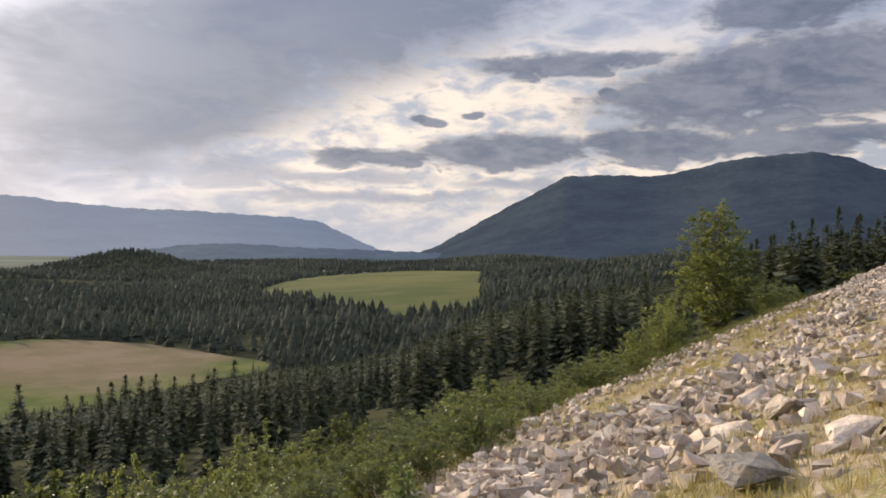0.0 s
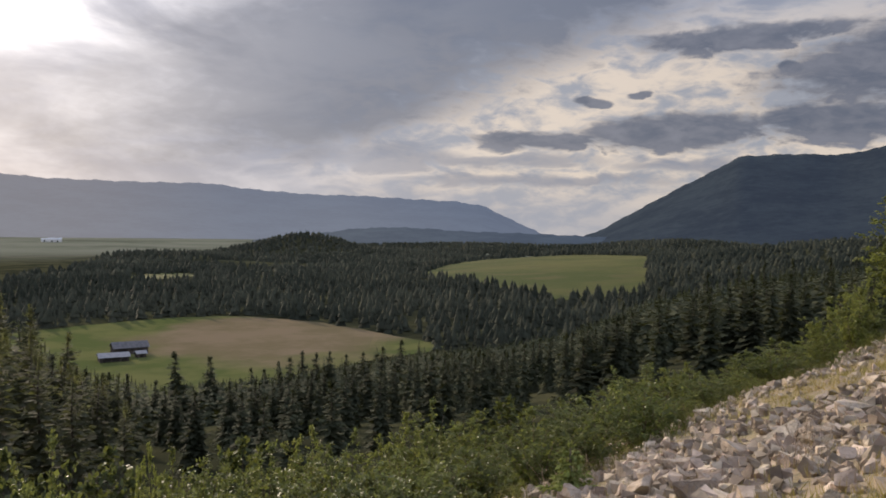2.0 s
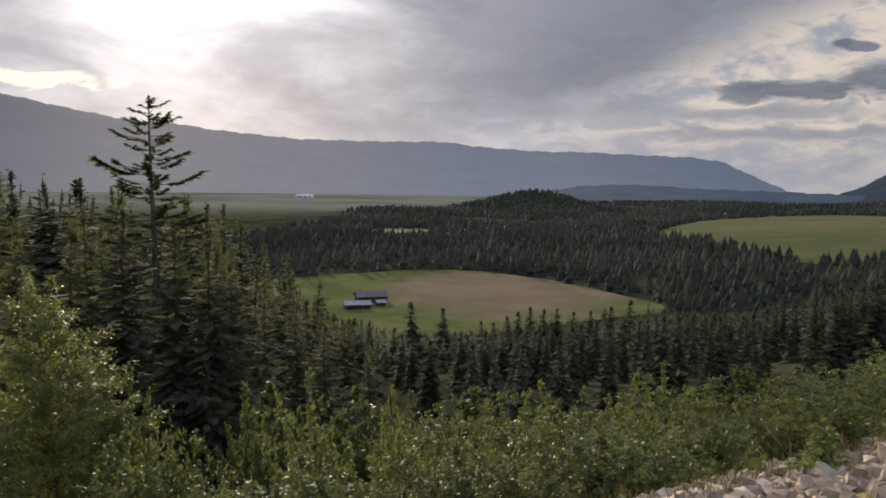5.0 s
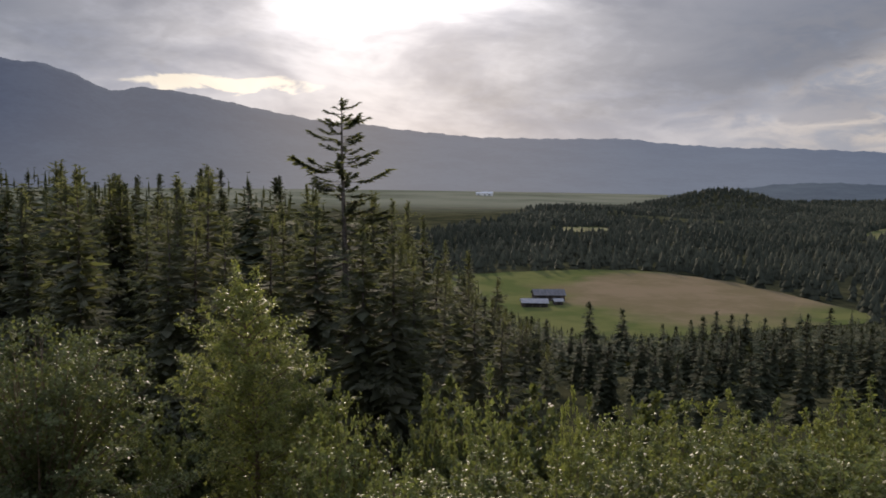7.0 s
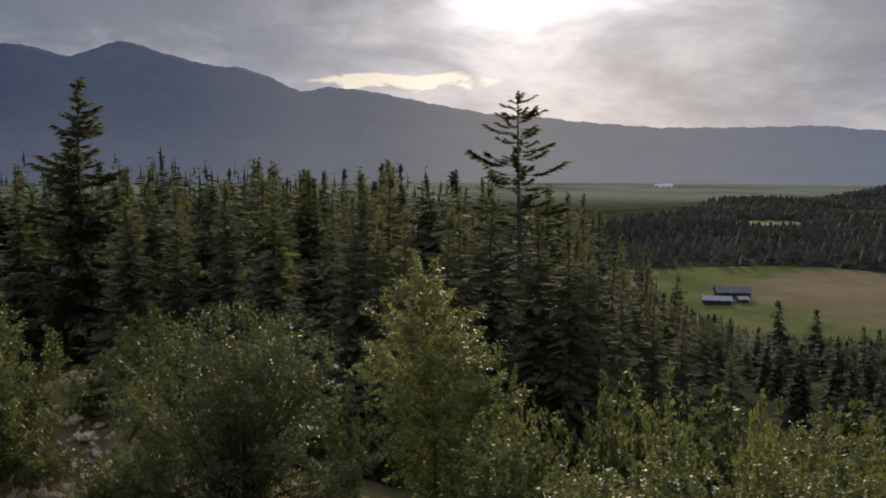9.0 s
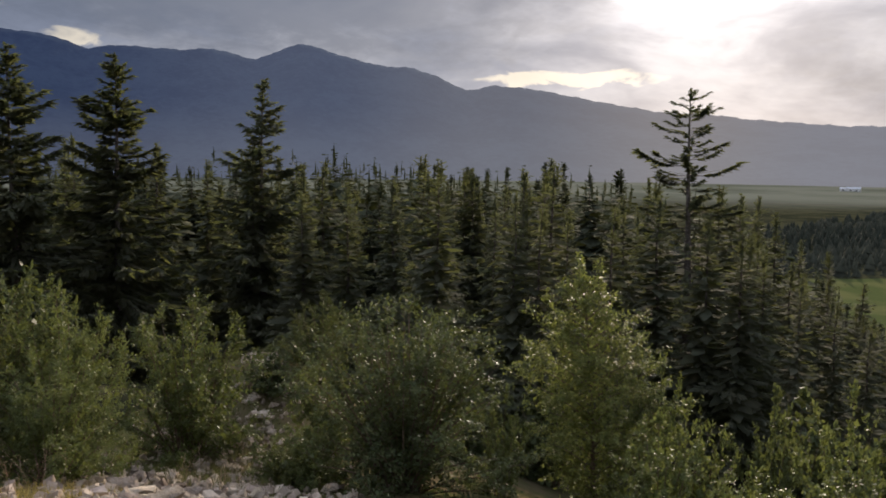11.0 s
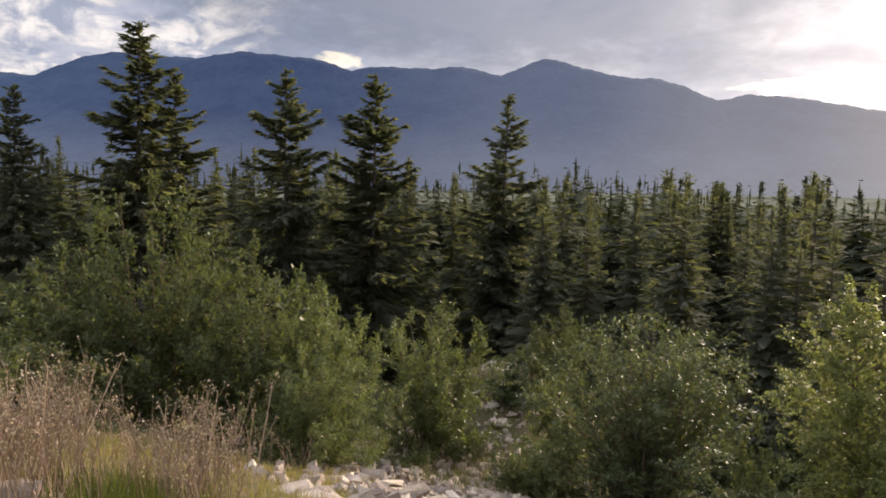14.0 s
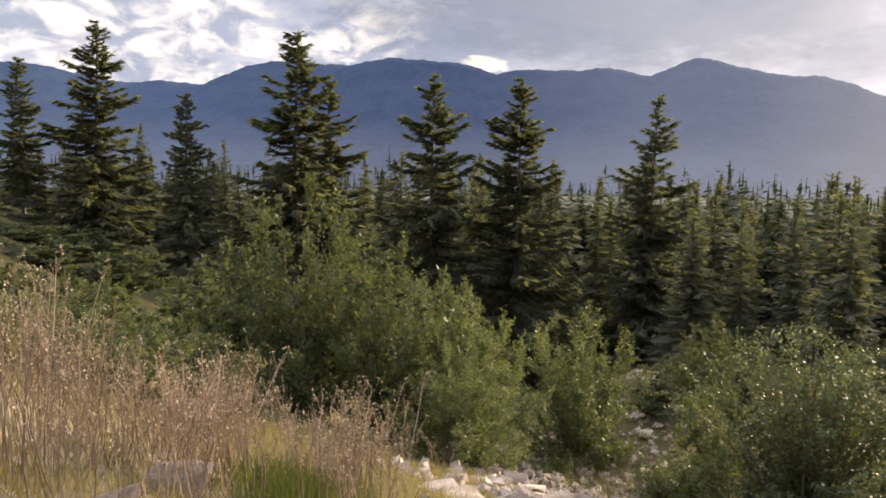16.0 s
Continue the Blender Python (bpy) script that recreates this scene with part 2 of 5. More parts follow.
def ground_material():
    mat = bpy.data.materials.new("hillside_ground")
    mat.use_nodes = True
    N = Nodes(mat.node_tree)
    geo = N.add("ShaderNodeNewGeometry")
    pos = geo.outputs["Position"]
    ln = N.t.nodes.new("ShaderNodeVectorMath")
    ln.operation = "LENGTH"
    N.link(pos, ln.inputs[0])
    dist = ln.outputs["Value"]
    big, mid, small = N.noise(pos, 0.16, 5, 0.6), N.noise(pos, 0.9, 5, 0.6), N.noise(pos, 9.0, 4, 0.6)
    near = N.mix(N.step(big, 0.42, 0.58), (0.24, 0.20, 0.13), (0.20, 0.18, 0.07))
    near = N.mix(N.step(mid, 0.46, 0.60), near, (0.30, 0.238, 0.165))
    near = N.mix(N.m("MULTIPLY", N.step(N.noise(pos, 22.0, 3, 0.6), 0.52, 0.60), 0.7), near, (0.38, 0.315, 0.24))
    near = N.mix(N.m("MULTIPLY", N.step(small, 0.48, 0.70), 0.6), near, (0.16, 0.125, 0.09))
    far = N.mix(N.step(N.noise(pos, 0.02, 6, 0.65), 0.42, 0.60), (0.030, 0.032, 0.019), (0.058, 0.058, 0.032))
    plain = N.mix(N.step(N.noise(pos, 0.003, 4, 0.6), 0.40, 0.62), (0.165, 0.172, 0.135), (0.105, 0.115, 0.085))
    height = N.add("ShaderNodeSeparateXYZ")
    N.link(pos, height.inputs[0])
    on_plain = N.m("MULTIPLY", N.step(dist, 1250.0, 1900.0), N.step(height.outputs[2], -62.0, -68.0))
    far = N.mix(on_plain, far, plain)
    # past the bank's crest the stone gives way to leaf litter and low green
    along, out_ = N.t.nodes.new("ShaderNodeVectorMath"), N.t.nodes.new("ShaderNodeVectorMath")
    for n, d in ((along, (math.sin(radians(40)), math.cos(radians(40)), 0.0)), (out_, (-math.cos(radians(40)), math.sin(radians(40)), 0.0))):
        n.operation = "DOT_PRODUCT"
        N.link(pos, n.inputs[0])
        n.inputs[1].default_value = d
    crest = N.m("MINIMUM", N.m("ADD", N.m("MULTIPLY", along.outputs["Value"], 0.26), 6.0), 11.4)
    past = N.m("ADD", N.m("SUBTRACT", out_.outputs["Value"], crest), N.m("MULTIPLY", N.m("SUBTRACT", mid, 0.5), 5.0))
    litter = N.mix(N.step(mid, 0.40, 0.60), (0.085, 0.085, 0.035), (0.12, 0.095, 0.055))
    near = N.mix(N.step(past, 0.6, 2.6), near, litter)
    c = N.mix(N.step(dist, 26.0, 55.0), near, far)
    p, b, o = N.add("ShaderNodeBsdfPrincipled", Roughness=0.95), N.add("ShaderNodeBump"), N.add("ShaderNodeOutputMaterial")
    p.inputs["Specular IOR Level"].default_value = 0.0
    b.inputs["Strength"].default_value, b.inputs["Distance"].default_value = 0.8, 0.06
    N.link(small, b.inputs["Height"])
    N.link(b.outputs[0], p.inputs["Normal"])
    N.link(c, p.inputs["Base Color"])
    N.link(p.outputs[0], o.inputs[0])
    return mat


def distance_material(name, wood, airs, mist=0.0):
    """A forested range kilometres away: its woods, plus emission that paints the haze in front, whose colour changes
    with the azimuth. airs: azimuth and glow colour; mist: how far a paler painted glow covers its foot.
    """
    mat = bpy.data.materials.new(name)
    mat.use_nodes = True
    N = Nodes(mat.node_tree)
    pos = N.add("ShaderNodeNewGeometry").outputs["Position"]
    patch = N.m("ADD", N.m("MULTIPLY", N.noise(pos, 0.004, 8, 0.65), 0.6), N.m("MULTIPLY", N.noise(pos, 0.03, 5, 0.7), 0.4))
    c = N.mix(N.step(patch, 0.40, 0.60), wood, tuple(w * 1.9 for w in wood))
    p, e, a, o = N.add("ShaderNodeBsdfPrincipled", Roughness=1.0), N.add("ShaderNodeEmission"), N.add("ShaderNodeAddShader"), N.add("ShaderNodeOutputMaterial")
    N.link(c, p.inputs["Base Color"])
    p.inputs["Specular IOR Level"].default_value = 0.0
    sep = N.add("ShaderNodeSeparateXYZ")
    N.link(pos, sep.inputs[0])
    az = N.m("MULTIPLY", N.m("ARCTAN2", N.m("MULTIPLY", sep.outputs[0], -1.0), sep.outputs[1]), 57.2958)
    # haze painted as emission, tinted by azimuth, paler towards the foot
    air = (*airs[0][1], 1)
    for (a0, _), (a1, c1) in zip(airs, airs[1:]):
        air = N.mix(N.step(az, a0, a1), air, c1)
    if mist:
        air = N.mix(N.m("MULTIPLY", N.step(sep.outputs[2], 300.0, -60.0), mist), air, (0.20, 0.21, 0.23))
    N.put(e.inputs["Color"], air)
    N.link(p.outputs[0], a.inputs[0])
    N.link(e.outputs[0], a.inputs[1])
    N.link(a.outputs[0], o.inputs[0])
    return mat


def meadow_material(cx, cy, wide):
    """Green grass with a mown brown stretch in its middle."""
    mat = bpy.data.materials.new("mown_meadow")
    mat.use_nodes = True
    N = Nodes(mat.node_tree)
    pos = N.add("ShaderNodeNewGeometry").outputs["Position"]
    off_ = N.t.nodes.new("ShaderNodeVectorMath")
    off_.operation = "DISTANCE"
    N.link(pos, off_.inputs[0])
    off_.inputs[1].default_value = (cx, cy, -70.0)
    edge = N.m("ADD", N.m("DIVIDE", off_.outputs["Value"], wide), N.m("MULTIPLY", N.m("SUBTRACT", N.noise(pos, 0.012, 5, 0.6), 0.5), 1.5))
    grass_ = N.mix(N.step(N.noise(pos, 0.03, 5), 0.4, 0.6), (0.080, 0.098, 0.036), (0.118, 0.124, 0.050))
    mown = N.mix(N.step(N.noise(pos, 0.02, 6, 0.65), 0.4, 0.6), (0.178, 0.140, 0.094), (0.140, 0.116, 0.070))
    p, o = N.add("ShaderNodeBsdfPrincipled", Roughness=0.95), N.add("ShaderNodeOutputMaterial")
    p.inputs["Specular IOR Level"].default_value = 0.0
    N.link(N.mix(N.step(edge, 1.15, 0.75), grass_, mown), p.inputs["Base Color"])
    N.link(p.outputs[0], o.inputs[0])
    return mat


FIELD_NEAR = meadow_material(-500 * math.sin(radians(20.5)), 500 * math.cos(radians(20.5)), 95.0)
GROUND = ground_material()
# the ranges' second colours are painted haze glow, brightest below the sun
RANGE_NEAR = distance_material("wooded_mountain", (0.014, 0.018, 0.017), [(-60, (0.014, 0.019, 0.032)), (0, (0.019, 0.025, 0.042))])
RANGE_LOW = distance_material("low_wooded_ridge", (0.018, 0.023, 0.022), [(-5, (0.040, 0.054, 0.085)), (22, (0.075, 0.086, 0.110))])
RANGE_FAR = distance_material("haze_lit_range", (0.015, 0.020, 0.022), [(3, (0.085, 0.110, 0.165)), (20, (0.135, 0.152, 0.195)), (36, (0.195, 0.190, 0.205)), (45, (0.225, 0.208, 0.205)), (58, (0.125, 0.128, 0.150)),
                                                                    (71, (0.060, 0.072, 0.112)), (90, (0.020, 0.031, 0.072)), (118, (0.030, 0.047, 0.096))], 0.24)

# ---------------------------------------------------------------- the lie of the land
FLOOR = EYE - 72.0                      # the valley floor
BANK = radians(-40.0)                   # the top of the stony bank runs off in this direction


def axes(x, y):
    """Metres along the bank's top, and metres out from it downhill."""
    ux, uy = -math.sin(BANK), math.cos(BANK)
    return x * ux + y * uy, -x * uy + y * ux


def blur_noise(x, y, size, seed):
    """Smooth waves without a grid, about -1 to 1."""
    rng = np.random.RandomState(seed)
    total = np.zeros_like(x, dtype=float)
    for k in range(7):
        a, ph, f = rng.uniform(0, 6.283), rng.uniform(0, 6.283), rng.uniform(0.6, 1.9)
        total += np.sin((x * math.cos(a) + y * math.sin(a)) * f / size + ph + 0.8 * np.sin((x * math.sin(a) - y * math.cos(a)) * 0.7 / size))
    return total / 4.0


def hump(x, y, az, r, along, across, high):
    """A rounded hill seen at azimuth az, r metres off."""
    a = radians(az)
    cx, cy = -math.sin(a) * r, math.cos(a) * r
    q = (x - cx) * -math.sin(a) + (y - cy) * math.cos(a)
    p = (x - cx) * math.cos(a) + (y - cy) * math.sin(a)
    return high * np.exp(-(p / along) ** 2 - (q / across) ** 2)


def bank_edge(u):
    """How far out from the bank's top its crest lies."""
    return np.interp(u, [-6, 0, 12, 23], [4.5, 6.0, 9.3, 11.4])


def land(x, y):
    """Height of the ground."""
    x, y = np.asarray(x, float), np.asarray(y, float)
    u, v = axes(x, y)
    r = np.hypot(x, y)
    tilt = np.interp(u, [0, 6, 14, 26], [0.30, 0.33, 0.34, 0.29])
    z = np.where(v < 0, -0.06 * v, -tilt * v)
    ease = np.clip((u + 5.0) / 8.0, 0, 1) ** 2 * (3 - 2 * np.clip((u + 5.0) / 8.0, 0, 1))
    edge, fall = bank_edge(u), 0.38 + 0.10 * ease
    z = np.where(v > edge, -tilt * edge - fall * (v - edge), z)
    z = np.where(v > 30.0, -tilt * edge - fall * (30.0 - edge) - 0.25 * (v - 30.0), z)
    z = z + np.clip(u - 20, 0, 80) * 0.05 * np.clip(2.0 - r / 120.0, 0, 1)
    z = z + np.clip(-u - 24, 0, 40) * 0.20 * np.clip(1.3 - r / 500.0, 0, 1)
    z = z + hump(x, y, 67, 185, 60, 55, 23) + hump(x, y, 48, 140, 26, 34, 12) + hump(x, y, 74, 31, 5, 6, 4.5)
    z = np.maximum(z, FLOOR)
    z = z + np.clip(r / 25.0 - 0.2, 0, 1) * 0.25 * blur_noise(x, y, 4.0, 3) + np.clip(r / 150 - 0.4, 0, 1) * np.clip((z - FLOOR) / 8, 0, 1) * 1.5 * blur_noise(x, y, 25.0, 5)
    hills = hump(x, y, 18.5, 1750, 120, 160, 40) + hump(x, y, 28.5, 1450, 120, 120, 9) + hump(x, y, 6, 2150, 300, 160, 14) + hump(x, y, -8, 1950, 260, 250, 34) + hump(x, y, -25, 1300, 420, 500, 60)
    return z + hills


def at(az, r):
    """The plan's point at azimuth az (degrees left of north), r metres from the pad."""
    a = radians(az)
    return -math.sin(a) * r, math.cos(a) * r


def ground_at(x, y):
    return float(land(x, y))


def top_at(el, r):
    """Height of what rises to the elevation el at r metres."""
    return EYE + r * math.tan(radians(el))


# ---------------------------------------------------------------- mesh helpers
def mesh_of(name, verts, faces, mat, smooth=False):
    """A mesh from arrays; faces all with the same number of corners."""
    verts, faces = np.asarray(verts, np.float32), np.asarray(faces, np.int32)
    me = bpy.data.meshes.new(name)
    n = faces.shape[1]
    me.vertices.add(len(verts))
    me.vertices.foreach_set("co", verts.ravel())
    me.loops.add(faces.size)
    me.loops.foreach_set("vertex_index", faces.ravel())
    me.polygons.add(len(faces))
    me.polygons.foreach_set("loop_start", np.arange(0, faces.size, n, dtype=np.int32))
    me.polygons.foreach_set("loop_total", np.full(len(faces), n, np.int32))
    me.polygons.foreach_set("use_smooth", np.full(len(faces), smooth, bool))
    me.update(calc_edges=True)
    me.validate()
    me.materials.append(mat)
    return me


def part(name, bm, mat, parent, label=""):
    """Links a bmesh, or a ready mesh, as one object under a thing."""
    if isinstance(bm, bmesh.types.BMesh):
        me = bpy.data.meshes.new(name)
        bm.to_mesh(me)
        bm.free()
        me.materials.append(mat)
    else:
        me = bm
    ob = new(name, me)
    ob.parent = parent
    if label:
        ob["label"] = label
    return ob


def unit(v):
    return v / np.maximum(np.linalg.norm(v, axis=-1, keepdims=True), 1e-9)


def leaves(base, way, side, length, width, fold=0.15):
    """Folded diamond blades from base points along way; returns vertices and quads."""
    n = len(base)
    length, width = np.broadcast_to(length, n)[:, None], np.broadcast_to(width, n)[:, None]
    way = unit(way)
    side = unit(side - way * (side * way).sum(1, keepdims=True))
    up = np.cross(side, way)
    mid = base + way * length * 0.5 + up * width * fold
    v = np.stack([base, mid + side * width * 0.5 - up * width * fold, base + way * length, mid - side * width * 0.5 - up * width * fold], 1).reshape(-1, 3)
    return v, np.arange(4 * n).reshape(n, 4)


def sprays_of(base, way, side, length, width):
    """Three-cornered sprays of needles, broad at the twig and pointed outwards; returns vertices and triangles."""
    n = len(base)
    way = unit(way)
    side = unit(side - way * (side * way).sum(1, keepdims=True))
    half = side * (width * 0.5)[:, None]
    v = np.stack([base - half, base + half, base + way * length[:, None]], 1).reshape(-1, 3)
    return v, np.arange(3 * n).reshape(n, 3)


def split(mesh):
    """Quads to triangles."""
    v, f = mesh
    return v, np.concatenate([f[:, [0, 1, 2]], f[:, [0, 2, 3]]])


def tubes(paths, r0, r1, sides=4):
    """Tapered tubes along paths of equal point count (n, k, 3)."""
    paths = np.asarray(paths, float)
    n, k, _ = paths.shape
    d = unit(np.gradient(paths, axis=1))
    ref = np.where(np.abs(d[..., 2:3]) > 0.9, np.array([1.0, 0, 0]), np.array([0, 0, 1.0]))
    a = unit(np.cross(d, ref))
    b = np.cross(d, a)
    t = np.linspace(0, 1, k)[None, :, None, None]
    rad = np.broadcast_to(r0, n)[:, None, None, None] * (1 - t) + np.broadcast_to(r1, n)[:, None, None, None] * t
    ang = np.arange(sides) * 2 * np.pi / sides
    ring = paths[:, :, None] + rad * (a[:, :, None] * np.cos(ang)[None, None, :, None] + b[:, :, None] * np.sin(ang)[None, None, :, None])
    idx = np.arange(n * k * sides).reshape(n, k, sides)
    q = np.stack([idx[:, :-1], np.roll(idx[:, :-1], -1, 2), np.roll(idx[:, 1:], -1, 2), idx[:, 1:]], -1).reshape(-1, 4)
    return ring.reshape(-1, 3), q


def join(*meshes):
    """Joins (verts, quads) pairs."""
    vs, fs, o = [], [], 0
    for v, f in meshes:
        vs.append(v)
        fs.append(f + o)
        o += len(v)
    return np.concatenate(vs), np.concatenate(fs)


# ---------------------------------------------------------------- ground, one sheet to the horizon
def make_ground():
    az = np.concatenate([np.arange(-50, 132, 0.9), np.arange(132, 310, 3.0)])
    r = np.concatenate([[0.4], np.geomspace(1.0, 4900, 175)])
    A, R = np.meshgrid(np.radians(az), r, indexing="ij")
    x, y = -np.sin(A) * R, np.cos(A) * R
    z = land(x, y)
    z = z + np.clip(1 - R / 40, 0, 1) * 0.05 * blur_noise(x, y, 0.35, 9)
    n, k = A.shape
    v = np.stack([x, y, z], -1).reshape(-1, 3)
    i = np.arange(n * k).reshape(n, k)
    j = np.roll(i, -1, 0)
    f = np.stack([i[:, :-1], i[:, 1:], j[:, 1:], j[:, :-1]], -1).reshape(-1, 4)
    v = np.concatenate([v, [[0, 0, 0.0]]])
    c = len(v) - 1
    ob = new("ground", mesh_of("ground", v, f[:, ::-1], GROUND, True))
    cap = bmesh.new()
    cap.from_mesh(ob.data)
    cap.verts.ensure_lookup_table()
    for a, b in zip(i[:, 0], j[:, 0]):
        cap.faces.new((cap.verts[c], cap.verts[int(a)], cap.verts[int(b)]))
    bmesh.ops.recalc_face_normals(cap, faces=cap.faces[:])
    if sum(fc.normal.z for fc in cap.faces) < 0:
        bmesh.ops.reverse_faces(cap, faces=cap.faces[:])
    for fc in cap.faces:
        fc.smooth = True
    cap.to_mesh(ob.data)
    cap.free()
    return tagged(ob, "hillside of dry grass, earth and forest floor falling to a valley", "ground", kind="structure")


make_ground()


# ---------------------------------------------------------------- mountain ranges
def make_range(name, mat, az0, az1, foot, crest, peaks, label, seed):
    """A range from its foot to its crest and down behind. peaks: azimuth and elevation of its skyline."""
    az = np.arange(az0, az1, 0.2)
    pa, pe = np.array([p[0] for p in peaks], float), np.array([p[1] for p in peaks], float)
    el = np.interp(az, pa, pe)
    k = np.exp(-np.linspace(-2, 2, 7) ** 2)
    el = np.convolve(np.pad(el, 3, "edge"), k / k.sum(), "valid")
    jag = np.radians(0.03 * np.sin(az * 3.1 + seed) + 0.02 * np.sin(az * 7.7 + 2 * seed) + 0.012 * np.sin(az * 19.0 + seed))[:, None] * crest
    s = np.concatenate([np.linspace(0, 1, 22), [1.12, 1.35]])
    a = np.radians(az)[:, None]
    high = np.tan(np.radians(el))[:, None] * crest - (FLOOR - EYE)
    rise = np.where(s <= 1, s ** 1.15, 1 - (s - 1) * 2.2)[None, :]
    r = foot + (crest - foot) * s[None, :] + np.zeros_like(a)
    gully = 0.0015 * high * np.sin(a * 75 + 2.2 * np.sin(s * 5 + a * 31)[...] + seed) * np.sin(np.pi * np.clip(s, 0, 1))[None, :]
    z = FLOOR - 3 + high * rise + gully + jag * np.clip(rise, 0, 1) ** 10
    x, y = -np.sin(a) * r, np.cos(a) * r
    n, m = z.shape
    i = np.arange(n * m).reshape(n, m)
    f = np.stack([i[:-1, :-1], i[1:, :-1], i[1:, 1:], i[:-1, 1:]], -1).reshape(-1, 4)
    ob = new(name, mesh_of(name, np.stack([x, y, z], -1).reshape(-1, 3), f, mat, True))
    return tagged(ob, label, "mountain", kind="structure")


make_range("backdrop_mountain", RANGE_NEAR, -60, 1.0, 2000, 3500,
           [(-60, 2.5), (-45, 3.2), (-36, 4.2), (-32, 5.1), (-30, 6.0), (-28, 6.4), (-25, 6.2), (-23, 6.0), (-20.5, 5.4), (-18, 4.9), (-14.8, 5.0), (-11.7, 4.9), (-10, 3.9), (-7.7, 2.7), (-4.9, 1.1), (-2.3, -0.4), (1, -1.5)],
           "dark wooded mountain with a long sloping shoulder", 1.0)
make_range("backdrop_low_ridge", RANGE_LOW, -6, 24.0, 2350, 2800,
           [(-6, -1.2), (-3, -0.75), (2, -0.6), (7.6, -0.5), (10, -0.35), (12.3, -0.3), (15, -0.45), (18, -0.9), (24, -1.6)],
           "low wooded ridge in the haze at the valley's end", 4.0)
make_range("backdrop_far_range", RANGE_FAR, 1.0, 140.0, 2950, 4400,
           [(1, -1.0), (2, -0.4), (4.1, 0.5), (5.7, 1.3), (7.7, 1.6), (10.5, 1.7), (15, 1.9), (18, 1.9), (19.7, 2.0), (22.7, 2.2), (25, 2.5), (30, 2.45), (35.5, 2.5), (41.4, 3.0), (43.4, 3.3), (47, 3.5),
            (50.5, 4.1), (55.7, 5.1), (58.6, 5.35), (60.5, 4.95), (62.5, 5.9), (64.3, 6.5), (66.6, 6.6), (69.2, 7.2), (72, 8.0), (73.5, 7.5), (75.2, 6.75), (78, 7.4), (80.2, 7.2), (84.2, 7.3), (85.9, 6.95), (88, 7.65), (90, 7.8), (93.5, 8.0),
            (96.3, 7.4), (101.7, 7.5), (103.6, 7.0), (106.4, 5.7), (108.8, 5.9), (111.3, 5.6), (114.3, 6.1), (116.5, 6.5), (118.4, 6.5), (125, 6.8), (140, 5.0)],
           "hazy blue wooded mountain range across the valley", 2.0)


# ---------------------------------------------------------------- fields on the valley floor
def make_field(name, mat, rim, label, step=14.0):
    """A meadow draped on the valley floor inside a rounded rim of azimuth and distance."""
    pts = np.array([at(a, r) for a, r in rim])
    n = len(pts)
    curve = []
    for i in range(n):
        p0, p1, p2, p3 = (pts[(i + k) % n] for k in (-1, 0, 1, 2))
        for t in np.linspace(0, 1, 10, endpoint=False):
            curve.append(0.5 * (2 * p1 + (p2 - p0) * t + (2 * p0 - 5 * p1 + 4 * p2 - p3) * t * t + (3 * p1 - p0 - 3 * p2 + p3) * t ** 3))
    bm = bmesh.new()
    vs = [bm.verts.new((x, y, 0)) for x, y in curve]
    bm.faces.new(vs)
    bmesh.ops.triangulate(bm, faces=bm.faces[:])
    for v in bm.verts:
        v.co.z = ground_at(v.co.x, v.co.y) + 0.4
    bmesh.ops.recalc_face_normals(bm, faces=bm.faces[:])
    if sum(f.normal.z for f in bm.faces) < 0:
        bmesh.ops.reverse_faces(bm, faces=bm.faces[:])
    me = bpy.data.meshes.new(name)
    bm.to_mesh(me)
    bm.free()
    me.materials.append(mat)
    tagged(new(name, me), label, "field", kind="structure")
    return np.array(curve)


NEAR_RIM = make_field("field_meadow", FIELD_NEAR, [(42, 520), (36, 550), (30, 585), (24, 600), (18, 560), (13, 500), (9, 458), (9.3, 435), (15, 395), (25, 320), (33, 330), (40, 400)],
                      "hay meadow of green and mown brown grass in the valley")
FAR_RIM = make_field("field_pasture", FIELD_FAR, [(10, 1060), (6, 1500), (0.4, 1700), (-6, 1560), (-5.8, 1180), (-5.4, 780), (-2, 720), (0.7, 710), (6, 860)],
                     "green pasture between the woods in the valley")


make_field("field_clearing", FIELD_FAR, [(30.4, 1020), (29, 985), (27.2, 1000), (25.9, 1035), (27.0, 1090), (29, 1075)], "narrow pale clearing in the valley woods")


def inside(rim, x, y):
    """Which points lie inside a closed rim."""
    hit = np.zeros(len(x), bool)
    for (x1, y1), (x2, y2) in zip(rim, np.roll(rim, -1, 0)):
        cross = ((y1 > y) != (y2 > y)) & (x < (x2 - x1) * (y - y1) / (y2 - y1 + 1e-12) + x1)
        hit ^= cross
    return hit


